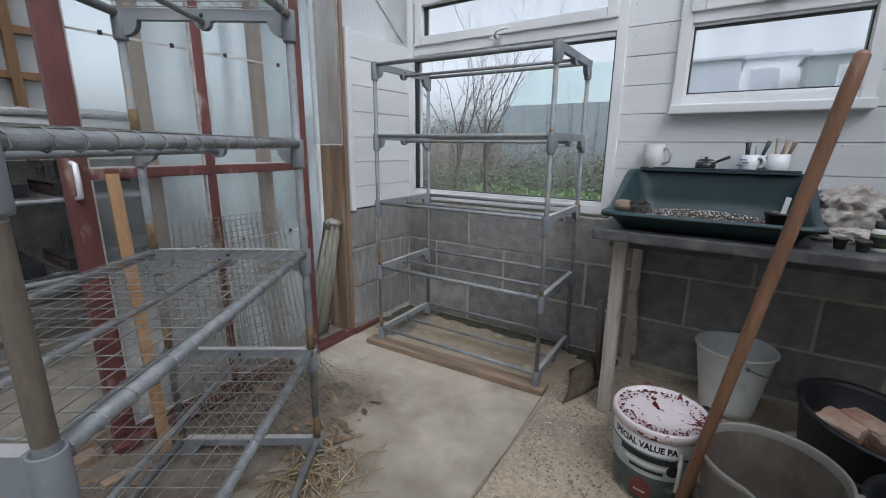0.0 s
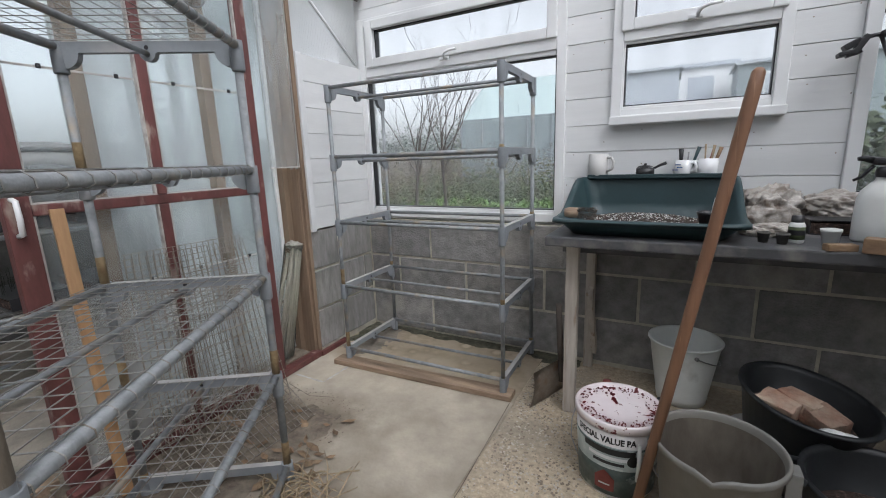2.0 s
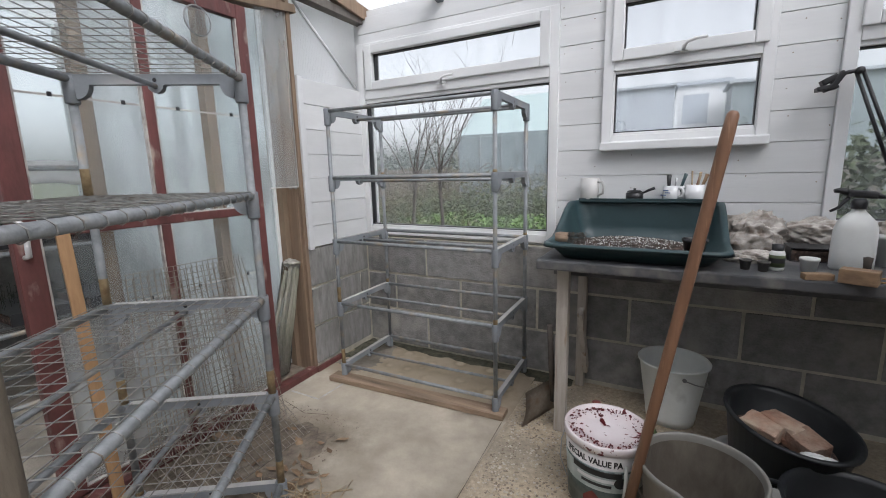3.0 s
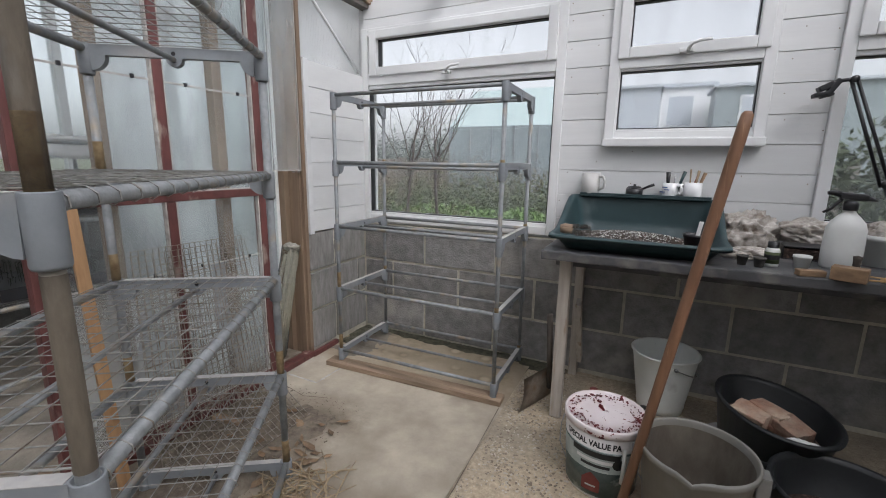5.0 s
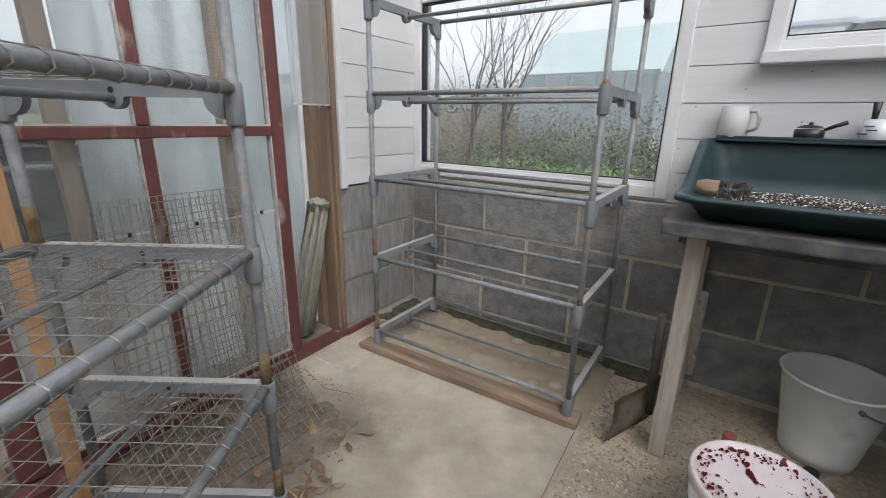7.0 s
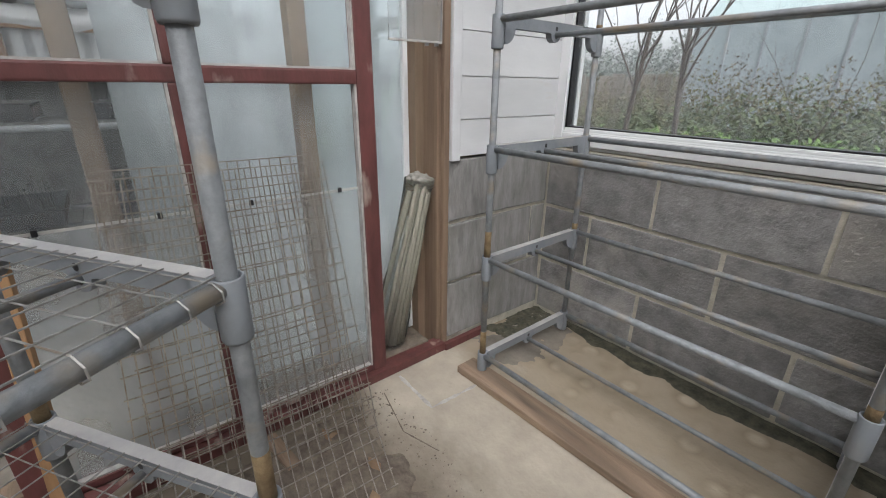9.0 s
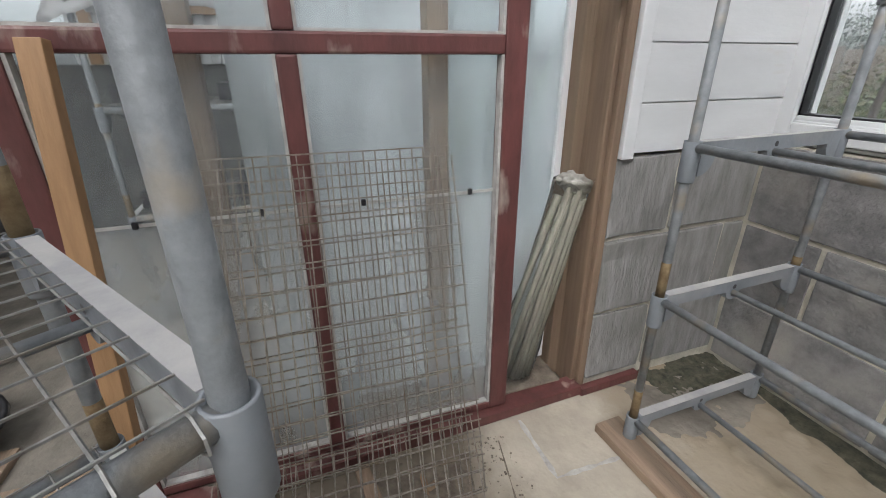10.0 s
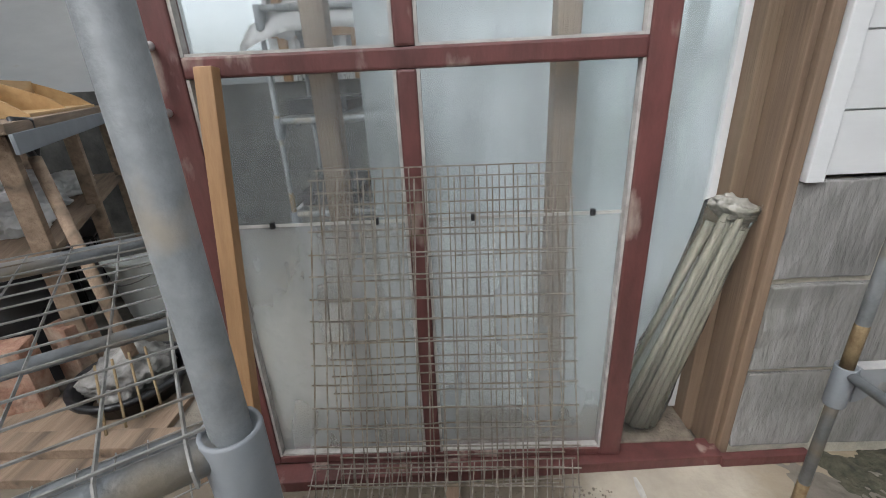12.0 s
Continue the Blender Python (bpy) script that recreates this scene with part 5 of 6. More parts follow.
part("trug_body", single(lathe, [(0.0001, 0.0), (0.125, 0.0), (0.135, 0.008), (0.168, 0.185), (0.178, 0.19), (0.178, 0.2), (0.166, 0.2), (0.16, 0.185), (0.125, 0.012), (0.0001, 0.01)], 40, rx=1.0, ry=1.18), M_BLACK, trug)
part("filling", single(lathe, [(0.0001, 0.118), (0.1, 0.112), (0.145, 0.1)], 24, rx=1.0, ry=1.15), M_COMPOST, trug, "dark rubbish filling")
for x, y, z, a, b, c, L in ((0.392, 1.995, 0.244, 8, 4, -32, 0.108), (0.452, 2.03, 0.247, -4, 7, -40, 0.112), (0.508, 1.972, 0.232, 6, 12, -50, 0.09)):
    bm = bmesh.new()
    xbox(bm, pose(x, y, z, a, b, c), L, 0.085, 0.058, 0.005)
    bmesh.ops.subdivide_edges(bm, edges=bm.edges[:], cuts=2, use_grid_fill=True)
    for v in bm.verts:
        v.co += Vector((noise.noise(v.co * 40), noise.noise(v.co * 40 + Vector((9, 0, 0))), noise.noise(v.co * 34 + Vector((0, 5, 0))))) * 0.005
    solid("brick", bm, M_BRICK, "weathered red and buff brick lying in the black trug", "brick", group="bricks in the trug")
crumple("paper_scrap", "crumpled white wrapper under the bricks", 0.516, 1.878, 0.225, 0.05, 0.03, 0.02, M_FLEECE, 31, "wrapper")
trug2 = thing("rubber_trug", "black rubber trug part full of compost on the floor", "trug", pose(0.568, 1.664, -0.006, 0, 0, 0))
part("trug_body", single(lathe, [(0.0001, 0.0), (0.14, 0.0), (0.148, 0.008), (0.175, 0.235), (0.186, 0.24), (0.186, 0.25), (0.175, 0.25), (0.168, 0.235), (0.14, 0.012), (0.0001, 0.01)], 40), M_BLACK, trug2)
part("grip", single(path_tube, [(-0.178, -0.05, 0.243), (-0.21, -0.04, 0.25), (-0.21, 0.04, 0.25), (-0.178, 0.05, 0.243)], 0.009, 8), M_BLACK, trug2)
part("filling", single(lathe, [(0.0001, 0.14), (0.08, 0.135), (0.158, 0.12)], 24), M_COMPOST, trug2, "dark compost")

# paint tub with printed side
tubp = thing("paint_tub", "white printed paint tub with dark red splashes on the lid", "paint tub", pose(-0.073, 1.752, -0.006))
part("tub_body", single(lathe, [(0.0001, 0.0), (0.116, 0.0), (0.119, 0.006), (0.1335, 0.252), (0.0001, 0.253)], 48), M_TUBBAND, tubp)
part("lid", single(lathe, [(0.1335, 0.245), (0.139, 0.246), (0.1395, 0.268), (0.136, 0.274), (0.13, 0.272), (0.127, 0.262), (0.06, 0.258), (0.0001, 0.257)], 48), M_TUBWHITE, tubp, "white lid splashed with dark red paint")
bm, rd = bmesh.new(), random.Random(5)
for k in range(330):
    a = rd.uniform(0, 6.283)
    r = 0.126 - abs(rd.gauss(0, 0.02))
    if k < 45:
        a, r = 2.0 + rd.gauss(0, 0.1), rd.uniform(0.02, 0.12)
    q, w = rd.uniform(0.0007, 0.0034) * (1.6 if k < 45 else 1), rd.uniform(0.5, 1.6)
    z = 0.2595 + 0.004 * max(0, (r - 0.06) / 0.067) + 0.00002 * k
    bm.faces.new([bm.verts.new((r * math.cos(a) + q * w * math.cos(e) * rd.uniform(0.7, 1.2), r * math.sin(a) + q * 2 * math.sin(e) * rd.uniform(0.7, 1.2), z)) for e in (0.785 * i for i in range(8))])
tagged(part("paint_spatter", bm, mat("dark_red_paint", (0.13, 0.014, 0.017), (0.09, 0.01, 0.012), 0.35, 12), tubp, "dark red paint drips"), kind="stuff")
part("label", single(lathe, [(0.1196, 0.012), (0.1204, 0.012), (0.1312, 0.19), (0.1304, 0.19)], 48), M_TUBPRINT, tubp, "dark green and grey printed label")


def tub_r(z):
    return 0.1195 + (z - 0.006) * (0.1335 - 0.1195) / 0.246


def on_tub(name, polys, material, lift, label):
    """Flat shapes of (angle in degrees, height) wrapped on the tub's side."""
    bm = bmesh.new()
    for poly in polys:
        bm.faces.new([bm.verts.new(((tub_r(z) + lift) * math.cos(radians(a)), (tub_r(z) + lift) * math.sin(radians(a)), z)) for a, z in poly])
    return part(name, bm, material, tubp, label)


def bar(a0, a1, z0, z1, n=6):
    return [[(a0 + (a1 - a0) * k / n, z0), (a0 + (a1 - a0) * (k + 1) / n, z0), (a0 + (a1 - a0) * (k + 1) / n, z1), (a0 + (a1 - a0) * k / n, z1)] for k in range(n)]


part("label_top", single(lathe, [(tub_r(0.112) + 0.0012, 0.112), (tub_r(0.193) + 0.0012, 0.193)], 48), mat("tub_pale_print", (0.5, 0.56, 0.54), (0.3, 0.36, 0.35), 0.45, 14), tubp, "pale grey-green upper half of the label")
on_tub("brand_bar", bar(228, 300, 0.165, 0.186, 10), M_INK, 0.0022, "dark block of lettering")
on_tub("text_bar", bar(236, 296, 0.146, 0.158, 10), M_PVC, 0.0022, "pale strip of small lettering")
on_tub("text_bar", bar(243, 286, 0.128, 0.139, 8), M_INK, 0.0022, "pale strip of small lettering")
on_tub("text_bar", bar(250, 285, 0.113, 0.121, 8), M_LABEL, 0.0022, "pale strip of small lettering")
on_tub("house_badge", [[(246, 0.03), (253, 0.03), (253, 0.092), (246, 0.075)], [(253, 0.03), (260, 0.03), (260, 0.105), (253, 0.092)], [(260, 0.03), (267, 0.03), (267, 0.092), (260, 0.105)], [(267, 0.03), (274, 0.03), (274, 0.075), (267, 0.092)]], M_SHED, 0.003, "dark red house-shaped badge")
on_tub("text_bar", bar(252, 268, 0.05, 0.056, 3), M_LABEL, 0.004, "pale strip of small lettering")
disc = [[(298, 0.15)] + [(298 + 9 * math.cos(2 * math.pi * q / 16), 0.15 + 0.02 * math.sin(2 * math.pi * q / 16)) for q in (k, k + 1)] for k in range(16)]
on_tub("round_seal", disc, M_INK, 0.0032, "dark round seal")
font = bpy.data.curves.new("lettering", "FONT")
font.body, font.size, font.resolution_u = "SPECIAL VALUE PA", 0.03, 2
font.offset = 0.0012
tmp = bpy.data.objects.new("lettering", font)
scene.collection.objects.link(tmp)
bpy.context.view_layer.update()
me = bpy.data.meshes.new_from_object(tmp.evaluated_get(bpy.context.evaluated_depsgraph_get()))
width = max(v.co.x for v in me.vertices)
bm = bmesh.new()
bm.from_mesh(me)
bpy.data.objects.remove(tmp)
for v in bm.verts:
    a, z = radians(214) + v.co.x / width * radians(86), 0.205 + v.co.y
    v.co = Vector(((tub_r(z) + 0.0012) * math.cos(a), (tub_r(z) + 0.0012) * math.sin(a), z))
part("lettering", bm, M_INK, tubp, "dark capital lettering round the white band")
part("grip", single(path_tube, [(0.075, -0.118, 0.215), (0.076, -0.122, 0.16), (0.073, -0.118, 0.09)], 0.006, 8), M_ENAMEL, tubp, "grey plastic handle grip")
part("bail_handle", single(path_tube, [(-0.135, 0.01, 0.235), (-0.146, -0.02, 0.19), (-0.142, -0.05, 0.14), (-0.11, -0.085, 0.10)], 0.002, 6), M_STEEL, tubp, "thin wire handle")

for nm, x, y, h, r, bodym, capm, lab in (("bottle", -0.135, 1.942, 0.246, 0.026, M_WHITE, M_CLAYRED, "tall white bottle with a red cap standing on the floor"), ("bottle", 0.052, 2.018, 0.175, 0.028, M_GREEN, M_BLACKPL, "green bottle with a black cap standing on the floor")):
    bt = thing(nm, lab, "bottle", pose(x, y, -0.006))
    part("bottle_body", single(lathe, [(0.0001, 0), (r, 0), (r * 1.05, 0.01), (r * 1.05, h * 0.7), (r * 0.6, h * 0.86), (r * 0.5, h * 0.88), (0.0001, h * 0.89)], 20), bodym, bt)
    part("cap", single(lathe, [(r * 0.62, h * 0.87), (r * 0.62, h * 0.99), (r * 0.5, h), (0.0001, h)], 16), capm, bt)
    part("label", single(lathe, [(r * 1.052, h * 0.2), (r * 1.06, h * 0.2), (r * 1.06, h * 0.6), (r * 1.052, h * 0.6)], 20), M_PVC, bt, "white label")

# pole, spade
bm = bmesh.new()
pd = Vector((0.157, 0.021, 1.0))
pb = Vector((-0.008, 1.534, -0.004))
path_tube(bm, [pb, pb + pd * 0.6, pb + pd * 1.2, pb + pd * 1.246, pb + pd * 1.254], [0.0138, 0.0145, 0.0148, 0.0135, 0.008], 14)
solid("tool_handle", bm, M_POLE, "long varnished brown wooden pole leaning on the grey bucket", "pole")
spade = thing("old_spade", "rusty spade blade with a short broken handle by the bench leg", "spade")
bm = bmesh.new()
vs = []
for i in range(7):
    for j in range(5):
        u, v = i / 6, j / 4
        vs.append(bm.verts.new(Vector((-0.443 + 0.10 * u, 1.98 + 0.20 * u - 0.06 * (v - 0.5) * 2 * 0.3, 0.004 + 0.02 * u)) + Vector((0.02 * (v - 0.5), 0.03 * v, 0.175 * v)) + Vector((0.012 * math.sin(math.pi * v), 0, 0))))
for i in range(6):
    for j in range(4):
        bm.faces.new((vs[i * 5 + j], vs[i * 5 + 5 + j], vs[i * 5 + 6 + j], vs[i * 5 + 1 + j])).smooth = True
bmesh.ops.solidify(bm, geom=bm.faces[:], thickness=0.003)
part("blade", bm, mat("rusty_steel", (0.42, 0.37, 0.31), (0.27, 0.225, 0.18), 0.8, 20, 0.3, 80, metal=0.0, wear=(0.2, 0.11, 0.06), wscale=10), spade)
part("handle", single(path_tube, [(-0.345, 2.12, 0.10), (-0.349, 2.09, 0.30), (-0.351, 2.062, 0.475)], [0.012, 0.013, 0.012], 10), M_BARK, spade, "dark broken wooden handle")

sieve = thing("hanging_strainer", "round wire strainer hanging by the door head", "strainer", pose(-1.60, 1.47, 1.73))
bm = bmesh.new()
pts = [(0.0, 0.055 * math.cos(2 * math.pi * k / 20), 0.055 * math.sin(2 * math.pi * k / 20)) for k in range(21)]
path_tube(bm, pts, 0.003, 6)
path_tube(bm, [(0, 0, 0.055), (-0.03, 0, 0.14), (-0.09, 0.0, 0.17)], 0.003, 6)
part("strainer_rim", bm, M_STEEL, sieve)
bm = bmesh.new()
for k in range(9):
    o = -0.05 + 0.0125 * k
    w = math.sqrt(max(0.0001, 0.055 ** 2 - o * o))
    for sw in (0, 1):
        path_tube(bm, [((0.03 * (1 - (q / 4) ** 2 * 1.0) * (1 - (o / 0.055) ** 2)), o if sw else w * q / 4, w * q / 4 if sw else o) for q in range(-4, 5)], 0.0007, 3, False)
tagged(part("strainer_mesh", bm, M_STEEL, sieve, "fine wire bowl"), kind="stuff")

# ---------- greenhouse beyond the door ----------
tube_rack("tube_rack", "grey tubular rack with wire shelves and black trays in the greenhouse", pose(-2.62, 0.70, 0.0, 0, 0, 90), RW, RD, [0.06, 0.42, 0.80, 1.19], (0.42, 0.80, 1.19), RIM)
bm = bmesh.new()
N = 30
g = [[bm.verts.new((-3.16 + 0.58 * i / N, 0.62 + 1.15 * j / N, 1.215 + 0.03 * noise.noise((i * 0.25, j * 0.2, 1)) + 0.012 * noise.noise((i * 0.8, j * 0.7, 5)) - (0.10 * max(0, (i - 25) / 5) ** 1.5) - (0.08 * max(0, (4 - j) / 4)))) for j in range(N + 1)] for i in range(N + 1)]
for i in range(N):
    for j in range(N):
        bm.faces.new((g[i][j], g[i + 1][j], g[i + 1][j + 1], g[i][j + 1])).smooth = True
bmesh.ops.solidify(bm, geom=bm.faces[:], thickness=0.004)
solid("fleece_sheet", bm, M_FLEECE, "crumpled white fleece sheet draped over the rack", "fleece")
for z in (0.445, 0.82):
    for y in (0.85, 1.18, 1.5):
        sd = thing("seed_tray", "black plastic seed tray with dark seedlings on the rack", "seed tray", pose(-2.86, y, z), "trays on the rack")
        bm = bmesh.new()
        frame_rect(bm, -0.2, 0.2, 0.0, 0.06, 0.006, -0.12, 0.12, 0.001)
        part("tray_body", bm, M_BLACKPL, sd)
        part("soil", single(box, -0.194, 0.194, -0.118, 0.118, 0.004, 0.045), M_COMPOST, sd)
        bm = bmesh.new()
        for k in range(40):
            x, q, h = rnd.uniform(-0.17, 0.17), rnd.uniform(-0.1, 0.1), rnd.uniform(0.03, 0.12)
            path_tube(bm, [(x, q, 0.045), (x + rnd.uniform(-0.02, 0.02), q, 0.045 + h)], 0.0012, 3, False)
            for s in (-1, 1):
                vs = [bm.verts.new((x + s * a, q + b, 0.045 + h + c)) for a, b, c in ((0, 0, 0), (0.012, 0.006, 0.006), (0.022, 0, 0.002), (0.012, -0.006, 0.006))]
                bm.faces.new(vs)
        tagged(part("seedlings", bm, M_DARK, sd, "dark green seedlings"), kind="stuff")

wb_m = pose(-2.07, 0.165, 0.085, 0, 0, math.degrees(math.atan2(-0.48, -0.88)))
wb = thing("work_bench", "rough timber work bench with a dark edge in the greenhouse", "bench", wb_m)
part("worktop", single(box, 0, 1.75, 0.0, 0.5, 0.755, 0.785, 0.004), M_PLANK, wb)
part("fascia", single(box, 0, 1.75, -0.012, 0.0, 0.70, 0.757, 0.003), M_GREYCLAD, wb, "dark grey front edge")
for x in (0.05, 0.8, 1.6):
    for y in (0.02, 0.42):
        part("leg", single(box, x, x + 0.05, y, y + 0.05, -0.095, 0.755, 0.004), M_PLANK, wb)
part("lower_shelf", single(box, 0.0, 1.75, 0.04, 0.46, 0.36, 0.385, 0.003), M_PLANK, wb)
wx = wb_m @ Vector((0.95, 0.16, 0.785))
cad = thing("seed_tidy", "yellow wooden tray with rounded ends on the work bench", "wooden tray", Matrix.Translation(wx) @ pose(0, 0, 0, 0, 0, math.degrees(math.atan2(-0.48, -0.88))))
part("tray_bottom", single(box, -0.55, 0.55, -0.12, 0.12, 0.0, 0.012, 0.002), M_CARD, cad)
part("tray_back", single(box, -0.55, 0.55, 0.11, 0.122, 0.012, 0.14, 0.002), M_CARD, cad)
for x in (-0.55, 0.0, 0.538):
    bm = bmesh.new()
    ring = [(-0.11, 0.012), (0.11, 0.012)] + [(0.11 - 0.22 * (1 - math.cos(math.pi / 2 * k / 8)), 0.012 + 0.12 * math.cos(math.pi / 2 * k / 8) ** 0.7) for k in range(9)]
    A = [bm.verts.new((x, y, z)) for y, z in ring[1:]]
    A.insert(0, bm.verts.new((x, ring[0][0], ring[0][1] - 0.0005)))
    f = bm.faces.new(A)
    r2 = bmesh.ops.extrude_face_region(bm, geom=[f])
    bmesh.ops.translate(bm, vec=(0.012, 0, 0), verts=[v for v in r2["geom"] if isinstance(v, bmesh.types.BMVert)])
    part("tray_end", bm, M_CARD, cad)
for k, (u, v, z, s) in enumerate(((0.45, 0.2, 0.385, 0.12), (0.8, 0.25, 0.385, 0.14), (1.15, 0.2, 0.385, 0.13), (0.95, 0.3, 0.46, 0.1))):
    q = wb_m @ Vector((u, v, z))
    crumple("polythene_bag", "crumpled white polythene bag on the lower bench shelf", q.x, q.y, q.z, s, s * 0.8, s * 0.6, M_FLEECE, 40 + 7 * k)
# black crates added to stand for the darkness under the bench
for u in (0.35, 0.85, 1.3):
    q = wb_m @ Vector((u, 0.3, -0.095))
    cr = thing("plastic_crate", "black crate added to fill the dark under the work bench", "crate", Matrix.Translation(q) @ pose(0, 0, 0, 0, 0, 29), "crates under the bench")
    bm = bmesh.new()
    frame_rect(bm, -0.2, 0.2, 0.0, 0.26, 0.012, -0.14, 0.14, 0.002)
    part("crate_frame", bm, M_BLACKPL, cr)
    for y in (-0.142, 0.142):
        part("crate_side", single(box, -0.19, 0.19, y - 0.004, y + 0.004, 0.01, 0.24), M_BLACKPL, cr)
q = wb_m @ Vector((0.16, -0.06, -0.05))
sp = thing("garden_fork", "garden fork with wooden shaft and black grip by the bench", "garden fork")
part("shaft", single(path_tube, [q + Vector((0.26, 0.22, 0.14)), q + Vector((0.02, -0.07, 0.72))], 0.018, 10), M_PLANK, sp)
part("grip", single(path_tube, [q + Vector((0.015, -0.075, 0.72)), q + Vector((-0.030, -0.095, 0.76)), q + Vector((-0.040, -0.100, 0.83)), q + Vector((0.050, -0.065, 0.84)), q + Vector((0.040, -0.065, 0.76)), q + Vector((0.015, -0.075, 0.72))], 0.012, 8), M_BLACKPL, sp, "black plastic D-shaped grip")
for k in range(4):
    part("tine", single(path_tube, [q + Vector((0.24 + 0.03 * k, 0.25 - 0.03 * k, 0.16)), q + Vector((0.36 + 0.035 * k, 0.34 - 0.03 * k, 0.02))], 0.004, 6), M_RUST, sp)
bk2 = copy_thing(white, pose(-2.62, -0.02, -0.012, 0, 0, 70))
tagged(bk2, "dull white bucket standing on the greenhouse floor")
sack = flower_pot("black_tub", "shallow black tub holding crumpled grey packaging", -2.02, 0.30, -0.012, 0.17, 0.10, M_BLACKPL, cat="tub")
# the shade on this packaging is put into its grey base colour
crumple("packaging", "crumpled grey and white packaging in a black tub, shade painted in", -2.02, 0.30, 0.03, 0.13, 0.12, 0.09, mat("shaded_packaging", (0.3, 0.29, 0.27), (0.12, 0.115, 0.11), 0.5, 16, 0.3, 40), 77, "packaging")
for x, y, rz in ((-1.98, -0.02, 20), (-2.12, 0.06, 75)):
    bm = bmesh.new()
    xbox(bm, pose(x, y, 0.11, 0, 0, rz), 0.10, 0.10, 0.24, 0.006)
    solid("clay_block", bm, M_BRICK, "rough orange clay block standing on the floor", "clay block", group="clay blocks")
solid("floor_board", single(box, -2.0, -1.82, -0.4, 0.5, -0.01, 0.012, 0.003), M_PLANK, "worn brown wooden board lying on the greenhouse floor", "board")
for k in range(14):
    bm = bmesh.new()
    xbox(bm, pose(-3.81, 0.34 + 0.08 * k, 1.08, 0, 0, 0), 0.018, 0.045, 0.26, 0.003)
    solid("picket", bm, M_PVC, "white wooden picket standing against the wall", "picket", group="pickets")

# ---------- garden ----------
def branchy(parent, base, h, n, spread, seed, material=M_BARK, r0=0.012):
    """Bare stems that fork two times, a mesh for each stem."""
    rd = random.Random(seed)
    for i in range(n):
        bm = bmesh.new()

        def grow(p, d, L, r, depth):
            pts, rs = [p], [r]
            for k in range(4):
                d = (d + Vector((rd.uniform(-0.18, 0.18), rd.uniform(-0.18, 0.18), rd.uniform(0.0, 0.12)))).normalized()
                p = p + d * L / 4
                pts.append(p)
                rs.append(r * (1 - 0.17 * (k + 1)))
                if depth and k > 0:
                    side = Vector((rd.uniform(-1, 1), rd.uniform(-1, 1), rd.uniform(0.2, 1))).normalized()
                    grow(p, (d + side * 0.8).normalized(), L * rd.uniform(0.35, 0.6), rs[-1] * 0.6, depth - 1)
            path_tube(bm, pts, rs, 5, False)
        a = 2 * math.pi * i / n + rd.uniform(-0.4, 0.4)
        grow(Vector((base[0] + 0.1 * math.cos(a), base[1] + 0.1 * math.sin(a), base[2])), Vector((spread * math.cos(a), spread * math.sin(a), 1)).normalized(), h * rd.uniform(0.7, 1.05), r0 * rd.uniform(0.7, 1.1), 3 if n < 5 else 2)
        part("stem", bm, material, parent)


def young_tree(x, y, fork, top, spread, seed, lean=0.0):
    """A bare young tree: a crooked trunk, limbs in a fan, each with fine twigs."""
    rd = random.Random(seed)
    tree = thing("bare_tree", "leafless young tree with a fan of fine dark twigs", "tree", group="bare trees")
    trunk = []
    for k in range(9):
        f = k / 8
        trunk.append(Vector((x + lean * f + 0.025 * math.sin(5 * f + seed), y + 0.02 * math.cos(4 * f + seed), -0.15 + (fork + 0.15) * f)))
    part("trunk", single(path_tube, trunk, [0.024 - 0.0014 * k for k in range(9)], 8, False), M_BARK, tree)

    def twig(bm, p, d, L, r, depth):
        pts, rs = [p], [r]
        for k in range(5):
            d = (d + Vector((rd.uniform(-0.27, 0.27), rd.uniform(-0.27, 0.27), rd.uniform(-0.04, 0.14)))).normalized()
            p = p + d * L / 5
            pts.append(p)
            rs.append(r * (1 - 0.14 * (k + 1)))
            if depth and k in (1, 2, 4):
                side = Vector((rd.uniform(-1, 1), rd.uniform(-1, 1), rd.uniform(0.1, 0.9))).normalized()
                twig(bm, p, (d + side * 1.05).normalized(), L * rd.uniform(0.4, 0.62), max(0.0016, rs[-1] * 0.55), depth - 1)
        path_tube(bm, pts, rs, 5, False)
    for k in range(7):
        f = 0.76 + 0.24 * k / 6
        p = trunk[min(8, int(f * 8))]
        a = 2.4 * k + rd.uniform(-0.4, 0.4)
        bm = bmesh.new()
        L = (top - p.z) * rd.uniform(0.62, 0.85)
        twig(bm, p, Vector((math.cos(a) * spread * rd.uniform(0.5, 1.2), math.sin(a) * spread * 0.8, 1)).normalized(), L, 0.0075, 2)
        part("limb", bm, M_BARK, tree)


young_tree(-2.1, 3.8, 1.28, 2.05, 0.75, 2, 0.03)
young_tree(-1.86, 3.85, 1.3, 2.08, 0.8, 6, 0.05)
for x, y, h, n, seed in ((-1.45, 3.7, 1.0, 2, 5), (-2.7, 4.4, 0.8, 4, 7), (-0.6, 3.7, 0.95, 3, 9), (-3.3, 5.0, 1.0, 6, 14), (-4.6, 5.6, 1.0, 6, 21), (2.2, 4.4, 1.6, 6, 33)):
    sh = thing("bare_shrub", "leafless brown shrub with thin forking stems", "shrub", group="bare shrubs")
    branchy(sh, (x, y, -0.16), h + 0.16, n, 0.2, seed, r0=0.02 if h > 1.5 else 0.008)


